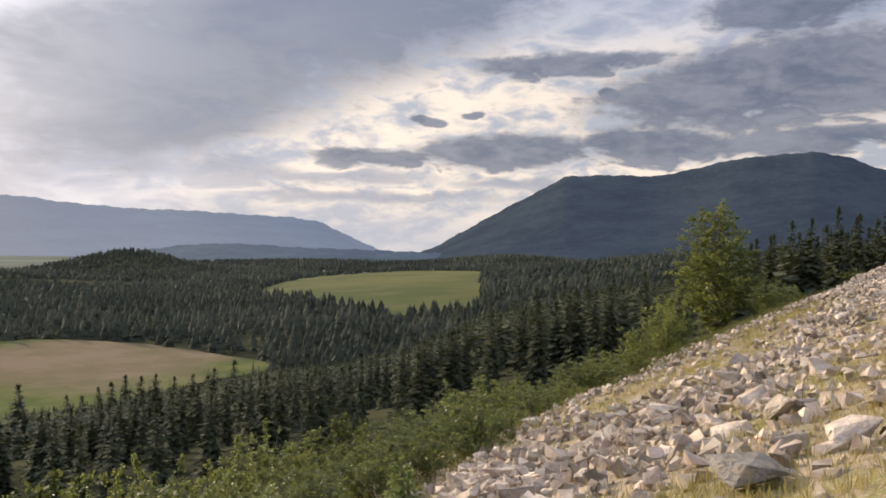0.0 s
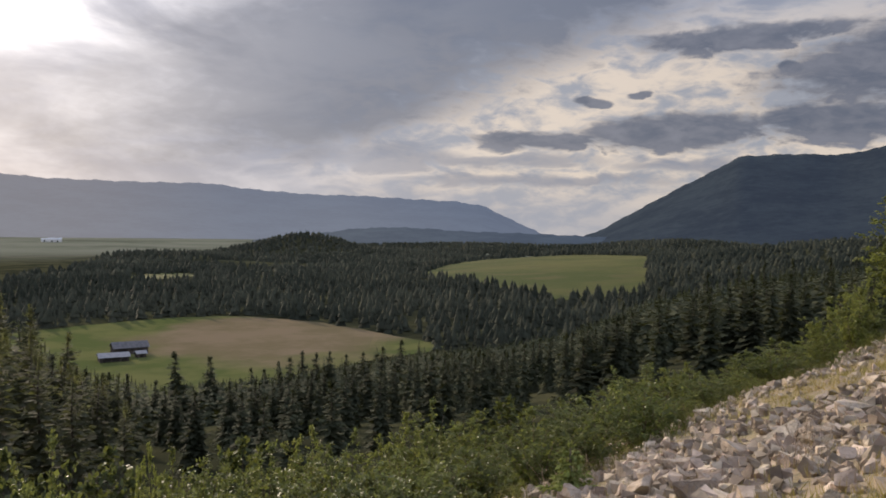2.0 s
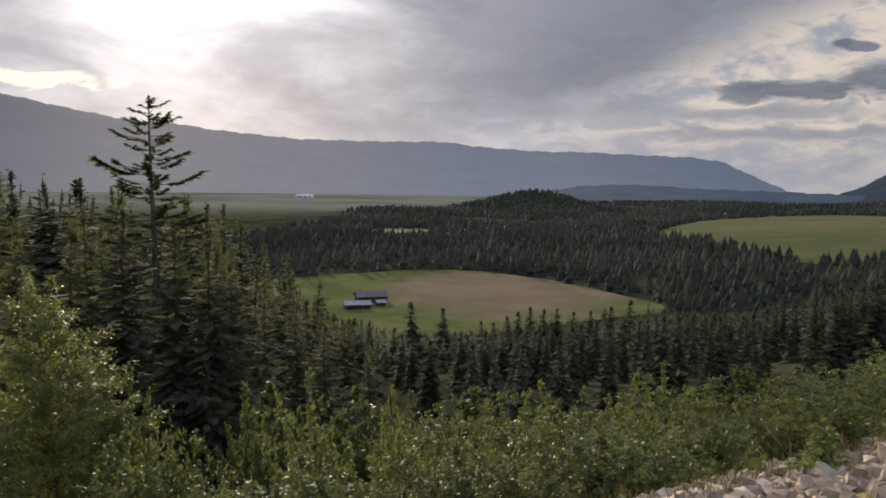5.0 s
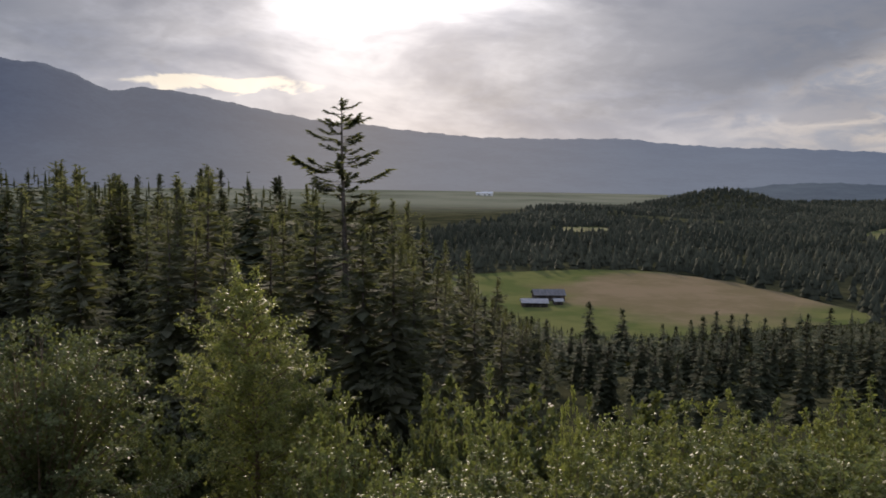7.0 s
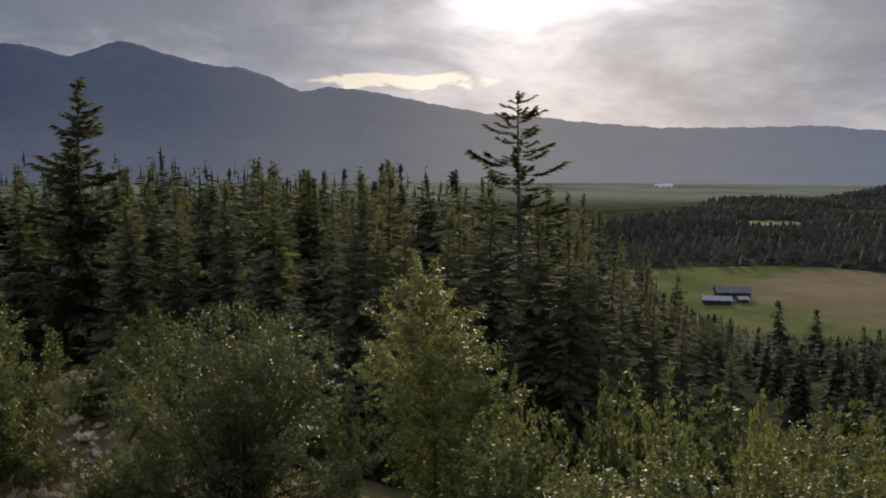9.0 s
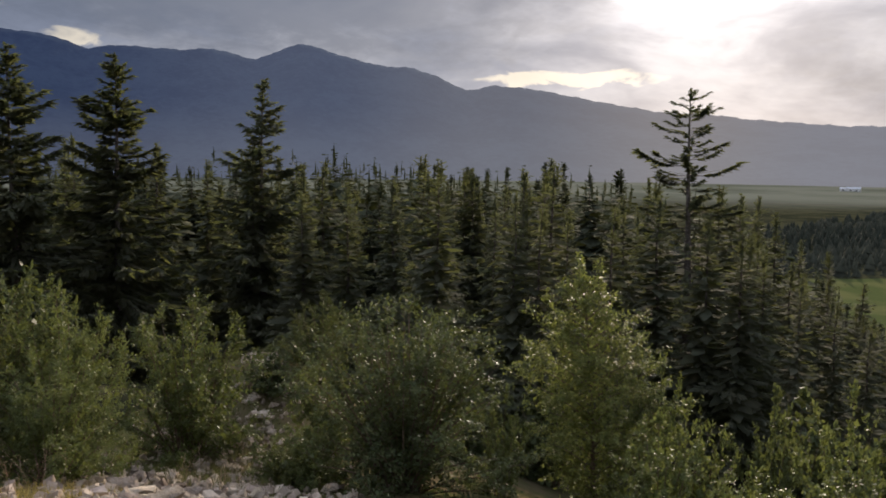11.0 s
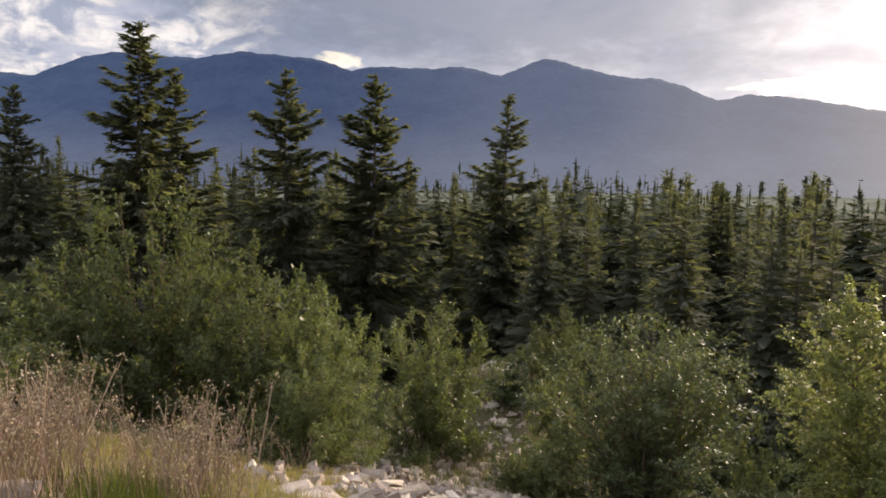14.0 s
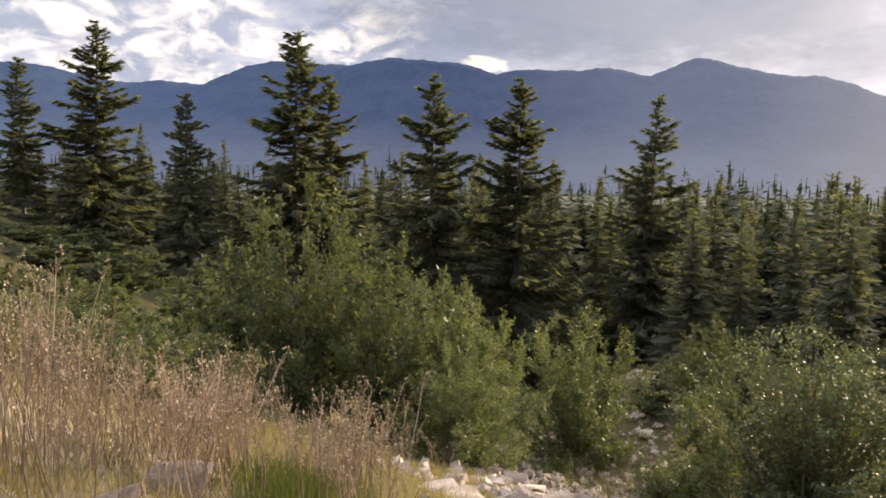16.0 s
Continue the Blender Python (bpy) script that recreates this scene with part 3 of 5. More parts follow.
# ---------------------------------------------------------------- conifers
def conifer(height, radius, base, whorl, limbs, sprays, size, seed, power=0.85, ragged=0.35, tip=0.0):
    """Trunk, limbs and needle sprays of one spruce, as (verts, quads) pairs, the needles as triangles.
    base: height of the lowest green; whorl: metres between whorls; sprays: sprays on a metre of limb; tip: share of the limb left bare."""
    rng = np.random.RandomState(seed)
    k = 9
    h = np.linspace(0, height, k)
    bend = np.stack([0.012 * height * np.sin(h / height * 3 + seed) * h / height, 0.012 * height * np.cos(h / height * 2.3 + seed) * h / height, h], 1)
    trunk = tubes(bend[None], 0.011 * height + 0.05, 0.015, 7)
    starts, ends = [], []
    z = base
    while z < height - 0.25:
        q = (height - z) / (height - base)
        reach = radius * q ** power * (0.76 + 0.24 * math.sin(z * 1.7 + seed))
        for j in range(max(3, int(limbs * (0.6 + 0.4 * q)))):
            a = rng.uniform(0, 6.283)
            L = max(0.3, reach * rng.uniform(1 - 1.3 * ragged, 1.0 + 0.35 * ragged))
            zz = z + rng.uniform(-0.5, 0.5) * whorl
            if zz > height - 0.15:
                continue
            lift = 0.45 * (1 - q) - 0.30 * q + rng.uniform(-0.12, 0.12)
            starts.append((np.interp(zz, h, bend[:, 0]), np.interp(zz, h, bend[:, 1]), zz))
            ends.append((math.cos(a) * L, math.sin(a) * L, lift * L))
        z += whorl * (0.75 + 0.35 * q)
    starts, ends = np.array(starts), np.array(ends)
    L = np.linalg.norm(ends, axis=1)
    t = np.linspace(0, 1, 4)[None, :, None]
    sag = -0.12 * L[:, None] * np.sin(np.linspace(0, 1, 4) * np.pi)[None, :]
    path = starts[:, None] + ends[:, None] * t
    path[..., 2] += sag
    wood = tubes(path, 0.012 + 0.008 * L, 0.004, 3)
    b, w, sd, ln, wd = [], [], [], [], []
    for s0, e, l in zip(starts, ends, L):
        n = max(3, int(l * sprays))
        s = np.sort(tip + (1 - tip) * rng.uniform(0.05, 1.0, n) ** 0.8)
        d = e / l
        side = np.cross(d, (0, 0, 1))
        side = side / (np.linalg.norm(side) + 1e-9)
        sign = rng.choice([-1, 1], n)
        p = s0 + s[:, None] * e
        p[:, 2] -= 0.12 * l * np.sin(s * np.pi)
        fan = rng.uniform(0.3, 1.3, n)[:, None] * (1 - 0.5 * s)[:, None]
        way = d + side * sign[:, None] * fan + np.stack([rng.normal(0, .18, n), rng.normal(0, .18, n), rng.uniform(-0.95, 0.20, n)], 1)
        b.append(p)
        w.append(way)
        sd.append(np.tile(side, (n, 1)) + rng.normal(0, 0.45, (n, 3)))
        grow = size * (0.40 + 0.60 * min(1.0, 1.6 * l / radius)) * rng.uniform(0.7, 1.25, n)
        ln.append(grow)
        wd.append(grow * rng.uniform(0.36, 0.58, n))
    n = len(L)
    across = np.cross(ends, (0, 0, 1.0))
    b.append(starts + ends * 0.12)
    w.append(ends + np.stack([np.zeros(n), np.zeros(n), -0.12 * L], 1))
    sd.append(across + rng.normal(0, 0.25, (n, 3)) * L[:, None])
    ln.append(L * 0.85)
    wd.append(np.minimum(L * 0.13, 0.40 * size))
    # leader
    n = 36
    rise = 0.075 * height * rng.uniform(0.0, 1.0, n)[:, None]
    b.append(bend[-1] - rise * (0, 0, 1.0) - (0, 0, size * 0.25))
    w.append(np.stack([rng.normal(0, .5, n), rng.normal(0, .5, n), np.full(n, 0.55)], 1))
    sd.append(rng.normal(0, 1, (n, 3)))
    ln.append(size * (0.35 + 0.75 * rise[:, 0] / (0.075 * height)))
    wd.append(size * rng.uniform(0.16, 0.30, n))
    green = sprays_of(np.concatenate(b), np.concatenate(w), np.concatenate(sd), np.concatenate(ln), np.concatenate(wd))
    return trunk, wood, green


def tiers(height, radius, base, count, fronds, blades, seed, power=0.75, droop=0.75, slim=1.0):
    """A dense crown of drooping fronds in tiers, for trees farther off."""
    rng = np.random.RandomState(seed)
    b, w, sd, ln, wd = [], [], [], [], []
    for i in range(count):
        q = 1 - (i + 0.5) / count
        z = base + (height - base) * (1 - q ** 1.15) * 0.985
        reach = max(0.35, radius * q ** power)
        for j in range(fronds if q > 0.25 else max(5, fronds - 2)):
            a = 6.283 * (j + rng.uniform(-0.35, 0.35)) / fronds + i * 1.3
            L = reach * rng.uniform(0.62, 1.18)
            for k in range(blades):
                s = a + (k - (blades - 1) / 2) * 0.30 + rng.uniform(-0.08, 0.08)
                start = 0.0 if k == (blades - 1) // 2 else rng.uniform(0.1, 0.35)
                p = np.array((math.cos(a) * L * start, math.sin(a) * L * start, z + rng.uniform(-0.5, 0.5) * height / count - droop * L * start * 0.6))
                b.append(p)
                w.append((math.cos(s), math.sin(s), -droop + 0.9 * (1 - q) ** 2 + rng.uniform(-0.35, 0.35)))
                sd.append((-math.sin(s), math.cos(s), rng.uniform(-0.5, 0.5)))
                l = L * (1 - start) * rng.uniform(0.8, 1.1)
                ln.append(l)
                wd.append(l * (1.25 / blades + 0.12) * slim * rng.uniform(0.8, 1.15))
    for k in range(2):
        b.append((0, 0, height * 0.84))
        w.append((0.01, 0, 1))
        sd.append((1 - k, k, 0))
        ln.append(height * 0.155)
        wd.append(height * 0.016)
    return leaves(np.array(b), np.array(w), np.array(sd), np.array(ln), np.array(wd), 0.10)


def conifer_thing(label, category="spruce", needles=None, group="", **shape):
    """A spruce as a thing: trunk, limbs, needles."""
    trunk, wood, green = conifer(**shape)
    ob = tagged(new("spruce_tree"), label, category, group)
    part("trunk", mesh_of("trunk", *(join(trunk, wood) if needles is None else trunk), BARK, True), BARK, ob)
    part("crown", mesh_of("crown", *green, needles or NEEDLE), NEEDLE, ob)
    return ob


def stand(ob, az, r, el=None, own=1.0, turn=0.0, wide=1.0, sink=0.15):
    """Sets a plant of natural height own on the ground at az, r, as tall as the elevation el asks."""
    x, y = at(az, r)
    g = ground_at(x, y) - sink
    k = (top_at(el, r) - g) / own if el is not None else 1.0
    return pose(x, y, g, 0, 0, turn) @ Matrix.Diagonal((k * wide, k * wide, k, 1))


# the tall spruces that stand free on the slope: azimuth, distance, elevation of the tip, prototype, breadth
TALL = [
    conifer_thing("tall dark green spruce with drooping limbs on the slope", group="tall spruces", height=25, radius=6.0, base=2.0, whorl=0.66, limbs=12, sprays=26, size=0.84, seed=3, power=0.72, ragged=0.52),
    conifer_thing("tall dark green spruce with drooping limbs on the slope", group="tall spruces", height=25, radius=6.4, base=1.5, whorl=0.66, limbs=12, sprays=26, size=0.88, seed=5, power=0.64, ragged=0.62),
    conifer_thing("tall open-crowned fir with separate clumps of needles", "fir", group="tall spruces", height=28, radius=6.0, base=4.0, whorl=0.85, limbs=10, sprays=34, size=0.52, seed=8, power=0.50, ragged=0.6, tip=0.22),
    conifer_thing("slender spruce with a narrow crown and bare lower trunk", group="tall spruces", height=24, radius=4.9, base=3.5, whorl=0.62, limbs=11, sprays=28, size=0.80, seed=13, power=0.55, ragged=0.65),
]
OWN = (25, 25, 28, 24)
first = [True] * 4
for az, r, el, p, wide, turn in (
        (74.8, 78, 5.5, 0, 1.0, 0), (84.4, 62, 6.6, 1, 1.0, 40), (90.2, 60, 6.8, 1, 1.05, 170), (97.6, 66, 6.4, 3, 1.0, 60), (100.0, 62, 9.5, 3, 1.1, 200), (107.2, 58, 5.1, 3, 0.95, 300),
        (112.9, 64, 9.3, 1, 1.05, 95), (117.2, 66, 6.8, 3, 0.9, 20), (44.7, 70, 5.1, 2, 1.2, 0), 
        (122, 60, 7.0, 1, 1, 10), (126, 66, 8.0, 0, 1, 100)):
    m = stand(TALL[p], az, r, el, OWN[p], turn, wide * 1.15)
    if first[p]:
        TALL[p].matrix_basis = m
        first[p] = False
    else:
        t = TALL[p].copy()
        scene.collection.objects.link(t)
        t.matrix_basis = m
        for c in TALL[p].children:
            d = c.copy()
            scene.collection.objects.link(d)
            d.parent = t

# the forest below: the nearer trees one by one, the rest together
def forest_thing(i):
    ob = tagged(new("spruce_tree"), "dark green conifer in the forest below the bank", "spruce", "forest conifers")
    h = np.linspace(0, 20, 6)
    trunk = tubes(np.stack([0.1 * np.sin(h), 0.1 * np.cos(h), h], 1)[None], 0.24, 0.02, 5)
    part("trunk", mesh_of("trunk", *trunk, BARK, True), BARK, ob)
    crown = join(split(tiers(20, 3.5 + 0.35 * (i % 3), 0.5, 22, 14, 1, 20 + i, 0.88, 0.62, 0.44)), conifer(20, 4.1 + 0.4 * (i % 3), 0.8, 0.95, 8, 5.0, 0.92, 20 + i, 0.78 + 0.1 * (i % 2), 0.35)[2])
    part("crown", mesh_of("crown", *crown, NEEDLE_FAR), NEEDLE_FAR, ob)
    return ob


MID = [forest_thing(i) for i in range(5)]
def edge_thing(i):
    """A conifer of the forest's near edge, with finer fronds."""
    ob = tagged(new("spruce_tree"), "dark green conifer at the forest's near edge", "spruce", "forest conifers")
    h = np.linspace(0, 20, 6)
    part("trunk", mesh_of("trunk", *tubes(np.stack([0.1 * np.sin(h + i), 0.1 * np.cos(h), h], 1)[None], 0.24, 0.02, 6), BARK, True), BARK, ob)
    a = join(split(tiers(20, 2.4 + 0.3 * i, 1.5 + 0.6 * i, 30, 14, 1, 30 + i, 0.74, 0.35, 0.34)), conifer(20, 4.0 + 0.4 * i, 1.8 + 0.8 * i, 0.80, 9, 11.0, 0.60, 30 + i, 0.66 + 0.06 * i, 0.5)[2])
    part("crown", mesh_of("crown", *a, NEEDLE), NEEDLE, ob)
    return ob


NEARER = [edge_thing(i) for i in range(3)]
PLANTED = MID + NEARER
used = [0] * 8


def plant(i, m):
    if not used[i]:
        PLANTED[i].matrix_basis = m
        used[i] = 1
        return
    t = PLANTED[i].copy()
    scene.collection.objects.link(t)
    t.matrix_basis = m
    for c in PLANTED[i].children:
        d = c.copy()
        scene.collection.objects.link(d)
        d.parent = t


# edge trees whose tips stand against the valley
for k, (az, r, el) in enumerate((
        (27.2, 165, -9.0), (24.9, 165, -9.4), (23.6, 160, -11.2), (22.1, 160, -10.3), (20.2, 165, -9.9), (30.3, 150, -10.4), (18.6, 175, -9.2), (16.7, 178, -9.2), (28.5, 150, -10.9), (14.3, 180, -9.3), (11.6, 190, -8.4),
        (110.2, 75, 3.0), (104.8, 80, 2.0), (95.0, 85, 0.5), (102.3, 85, -0.4), (87.3, 75, 1.2), (92.5, 70, 1.5), (114.8, 78, 2.0), (81.8, 84, 1.0), (77.5, 92, -2.5), (40.5, 100, -2.1), (39.3, 104, -3.1), (37.7, 108, -4.9), (36.0, 112, -5.6), (33.9, 120, -7.5), (41.6, 96, -2.0), (43.0, 92, -1.4), (17.6, 176, -9.3), (15.5, 180, -9.4), (12.9, 186, -8.9), (19.4, 168, -9.6), (21.2, 168, -10.4),
        (69.8, 165, 0.2), (66.9, 170, -0.6), (65.4, 165, -0.4), (63.8, 160, -0.2), (62.7, 165, -0.2), (60.4, 160, -0.4), (59.0, 165, -0.5), (57.6, 160, -0.4), (54.8, 150, 0.0), (53.5, 152, 0.0), (49.5, 140, -0.4), (79.6, 150, -0.6),
        (72.3, 170, -0.9), (77.0, 165, -1.4), (51.6, 140, -0.8), (47.6, 125, -1.0), (56.2, 155, -0.9), (61.5, 160, -1.0), (68.4, 165, -1.2), (71.0, 165, -1.4), (83, 150, -0.8), (86.5, 150, -0.5),
        (-32.2, 175, 2.8), (-30.6, 165, 2.4), (-29.4, 170, 2.8), (-27.9, 160, 2.1), (-26.7, 165, 1.9), (-25.4, 160, 0.9), (-24.3, 170, 0.4), (-22.0, 175, -0.6), (-19.6, 190, -1.3), (-17.4, 185, -1.7), (-15.2, 190, -1.9), (-13.4, 195, -2.1), (-11.8, 200, -2.4), (-9.8, 205, -3.0), (-6.6, 220, -4.1), (-4.2, 225, -5.3), (-1.4, 215, -7.0), (0.7, 210, -7.9), (2.7, 205, -8.6), (6.5, 200, -8.9), (8.9, 195, -9.0))):
    plant(5 + k % 3 if az > 30 and r < 130 else k % 5, stand(MID[k % 5], az, r, el, 20, 47 * k, 1.65 if -2 < az < 35 else 1.15))

rng = np.random.RandomState(17)
for k, az in enumerate(np.linspace(-35, -19, 26)):
    plant(k % 5, stand(MID[k % 5], float(az) + rng.uniform(-0.4, 0.4), rng.uniform(150, 235), float(np.interp(az, [-35, -32, -28, -24, -19], [2.4, 2.2, 1.7, 0.2, -1.6])) + rng.uniform(-1.0, 0.5), 20, 31 * k, 1.2))

rng = np.random.RandomState(11)
spots = []
while len(spots) < 2300:
    az, r = rng.uniform(-45, 130), math.sqrt(rng.uniform(44 ** 2, 300 ** 2))
    x, y = at(az, r)
    u, v = axes(x, y)
    if v < 34 or (az > 66 and r < 62) or (az > 72 and r < 100 and rng.rand() < 0.6) or (r > 250 and rng.rand() < 0.4):
        continue
    spots.append((r, az))
for k in range(900):
    az, r = rng.uniform(-45, 48), math.sqrt(rng.uniform(300 ** 2, 460 ** 2))
    if not (abs(az - 30.5) < 6 and 395 < r < 480):
        spots.append((r, az))
spots.sort()
low = [tiers(20, 3.7 + 0.3 * i, 0.6, 11, 6, 1, 40 + i, 0.80, 0.6, 0.95) for i in range(4)]


def free_of_fields(x, y):
    return ~(inside(NEAR_RIM, x, y) | inside(FAR_RIM, x, y))


def cap_height(az, r, g):
    """Trees grow 13 to 22 m, but the younger belt below the pad stays low."""
    lim = np.interp(az, [-40, -32, -28, -24, -20, -12, -6, 0, 5, 10, 20, 28, 34, 38, 42, 48, 60, 80, 90, 130], [2.5, 2.3, 1.5, 0.0, -1.7, -2.9, -4.8, -7.6, -8.6, -9.1, -10.6, -11.2, -9.1, -5.0, -2.4, -0.6, -0.1, -0.3, 0.5, 1.5])
    return max(EYE + r * math.tan(radians(lim)) - g, 9.0 if r > 230 else 0.0)


bulk, count = [], 0
for r, az in spots:
    x, y = at(az, r)
    g = ground_at(x, y)
    lift = r * 0.0175 * abs(rng.normal(0, 0.9)) if az > 46 and rng.rand() < 0.4 else 0.0
    h = min(rng.uniform(16, 26) if az < 44 else rng.uniform(19, 29), cap_height(az, r, g) * rng.uniform(0.86, 1.0) + lift)
    if h < 0.8 or not free_of_fields(np.array([x]), np.array([y]))[0]:
        continue
    h = max(h, 2.6)
    wide = h / 20 * rng.uniform(0.95, 1.4) * (1.0 if h > 12 else 1.15 if h > 5 else 2.2)
    if count >= 235 and rng.rand() < 0.15:
        continue
    if count < 235:
        m = pose(x, y, g - 0.15, 0, 0, rng.uniform(0, 360)) @ Matrix.Diagonal((wide, wide, h / 20, 1))
        plant(5 + int(rng.randint(3)) if az > 30 and r < 96 else int(rng.randint(5)), m)
        count += 1
    else:
        v, f = low[rng.randint(4)]
        a = rng.uniform(0, 6.283)
        c, s_ = math.cos(a) * wide, math.sin(a) * wide
        bulk.append((np.stack([v[:, 0] * c - v[:, 1] * s_ + x, v[:, 0] * s_ + v[:, 1] * c + y, v[:, 2] * h / 20 + g], 1), f))
ob = new("forest", mesh_of("forest", *join(*bulk), NEEDLE_FAR))
tagged(ob, "dense dark conifer forest on the hillside below", "forest", kind="stuff")


# woods on the valley floor and low hills: small tiered crowns
def far_woods():
    rng = np.random.RandomState(5)
    n = 33000
    az = rng.uniform(-48, 50, n)
    r = rng.uniform(430 ** 1.7, 2250 ** 1.7, n) ** (1 / 1.7)
    x, y = -np.sin(np.radians(az)) * r, np.cos(np.radians(az)) * r
    keep = ~(inside(NEAR_RIM, x, y) | inside(FAR_RIM, x, y))
    keep &= ~((az > 26.0) & (az < 30.3) & (r > 930) & (r < 1075))
    keep &= r < np.interp(az, [20, 24, 27, 31, 34, 39, 45, 50], [2250, 1750, 1650, 1500, 1180, 900, 720, 700])
    clearing = blur_noise(x, y, 140, 31) > 0.6
    keep &= ~(clearing & (r > 600))
    keep &= ~((r < 480) & (az > 5) & (az < 44) & (r > 300) & (np.abs(az - 30.5) < 5))
    az, r, x, y = az[keep], r[keep], x[keep], y[keep]
    n = len(x)
    g = land(x, y)
    h = rng.uniform(9, 15, n) * np.where(rng.rand(n) < 0.25, 0.65, 1.0)
    def crowns(name, label, pick, rings, sides):
        """Crowns of stacked ragged skirts; rings: foot, tip and breadth of each skirt as shares of the height."""
        x_, y_, g_, h_ = x[pick], y[pick], g[pick], h[pick]
        m = len(x_)
        ang = np.arange(sides) * 2 * np.pi / sides
        verts, tris, o = [], [], 0
        slim = rng.uniform(0.75, 1.2, m)
        for z0, z1, w in rings:
            rad = h_ * w * slim
            t = ang[None] + rng.uniform(0, 6.28, m)[:, None]
            jag = rng.uniform(0.6, 1.25, (m, sides))
            ring = np.stack([x_[:, None] + np.cos(t) * rad[:, None] * jag, y_[:, None] + np.sin(t) * rad[:, None] * jag, np.broadcast_to((g_ + h_ * z0)[:, None], (m, sides)) + rng.uniform(-.07, .07, (m, sides)) * h_[:, None]], -1)
            tip = np.stack([x_ + rng.normal(0, 0.03, m) * h_, y_ + rng.normal(0, 0.03, m) * h_, g_ + h_ * z1], -1)[:, None]
            v = np.concatenate([ring, tip], 1)
            idx = o + np.arange(m * (sides + 1)).reshape(m, sides + 1)
            tris.append(np.stack([idx[:, :sides], np.roll(idx[:, :sides], -1, 1), np.repeat(idx[:, sides:], sides, 1)], -1).reshape(-1, 3))
            verts.append(v.reshape(-1, 3))
            o += m * (sides + 1)
        tagged(new(name, mesh_of(name, np.concatenate(verts), np.concatenate(tris), VALLEY_TREES, True)), label, "forest", kind="stuff")

    crowns("valley_forest", "dark conifers round the meadows of the valley floor", r < 950, ((0.02, 0.55, 0.32), (0.26, 0.80, 0.26), (0.50, 1.0, 0.17)), 6)
    h = h * 0.8
    crowns("valley_woods", "dark conifer woods over the valley floor and low hills", r >= 950, ((0.0, 0.80, 0.48), (0.40, 1.0, 0.34)), 5)


far_woods()


# ---------------------------------------------------------------- broad-leaved shrubs and trees
def leafy(height, width, count, leaf, seed, stems=22, twigs=9, shape="dome", shoots=10, low=0.12, hang=0.2, taper=0.72, even=0.0):
    """Wood and leaves of a shrub or young tree, as (verts, quads) pairs: stems that arch from the foot (dome) or limbs along one trunk (cone), twigs on them, leaves along the twigs."""
    rng = np.random.RandomState(seed)
    R, t6 = width / 2, np.linspace(0, 1, 6)[:, None]
    paths = []
    if shape == "dome":
        for i in range(stems):
            a = i * 2.39996 + rng.uniform(-0.4, 0.4)
            rho = math.sqrt((i + 0.3) / stems) * rng.uniform(0.8, 1.08)
            top = height * (1 - 0.55 * rho ** 2.2) * (1 - (1 - even) * rng.uniform(0.0, 0.26)) if i else height
            if i > stems * 0.55 and i % 2:
                top *= rng.uniform(0.25, 0.7)
            end = np.array((math.cos(a) * rho * R, math.sin(a) * rho * R, max(top, 0.12 * height)))
            foot = np.array((math.cos(a), math.sin(a), 0)) * 0.09 * width * rng.rand()
            mid = np.array((foot[0] + 0.30 * end[0], foot[1] + 0.30 * end[1], 0.62 * end[2]))
            paths.append((1 - t6) ** 2 * foot + 2 * t6 * (1 - t6) * mid + t6 * t6 * end)
        wood = tubes(np.array(paths), 0.012 + 0.0035 * height, 0.005, 5)
    else:
        lean = rng.normal(0, 0.03, 2) * height
        trunk = np.concatenate([lean[None] * np.linspace(0, 1, 8)[:, None] ** 2, np.linspace(0, height * 0.97, 8)[:, None]], 1)
        wood = tubes(trunk[None], 0.018 + 0.007 * height, 0.008, 7)
        for i in range(stems):
            q = low + (0.97 - low) * (i + rng.rand()) / stems
            a = i * 2.39996 + rng.uniform(-0.5, 0.5)
            reach = R * min(1.0, 1.7 * q / 0.5) * (1 - q) ** taper * rng.uniform(0.6, 1.12) + 0.05 * R
            p0 = np.array((np.interp(q * height, trunk[:, 2], trunk[:, 0]), np.interp(q * height, trunk[:, 2], trunk[:, 1]), q * height))
            end = p0 + (math.cos(a) * reach, math.sin(a) * reach, min(0.75 * reach, 1.02 * height - p0[2]))
            mid = p0 + (end - p0) * (0.55, 0.55, 0.75)
            paths.append((1 - t6) ** 2 * p0 + 2 * t6 * (1 - t6) * mid + t6 * t6 * end)
        wood = join(wood, tubes(np.array(paths), 0.008 + 0.002 * height, 0.004, 4))
    starts, ways, longs = [], [], []
    for i, p in enumerate(paths):
        span = np.linalg.norm(p[-1] - p[0])
        for k in range(twigs):
            sp = rng.uniform(0.28, 1.0) if k else 1.0
            at_ = np.array([np.interp(sp * 5, np.arange(6), p[:, c]) for c in range(3)])
            out = unit(np.array((at_[0], at_[1], 0.0)) + 1e-6)
            d = unit(unit(p[-1] - p[-2]) * 0.5 + out * 0.35 + (0, 0, 0.35) + rng.normal(0, 0.55, 3))
            starts.append(at_)
            ways.append(d)
            longs.append((width * rng.uniform(0.07, 0.15) if shape == "dome" else max(0.10 * R, span * rng.uniform(0.22, 0.48))) * (1.15 - 0.35 * sp))
    for i in range(shoots):
        p = paths[int(rng.randint(len(paths)))] if i > 2 else paths[0 if shape == "dome" else -1 - i]
        starts.append(p[-1])
        ways.append(unit(np.array((0, 0, 1.0)) + rng.normal(0, 0.22, 3)))
        longs.append(height * rng.uniform(0.06, 0.13))
    starts, ways, longs = np.array(starts), np.array(ways), np.array(longs)
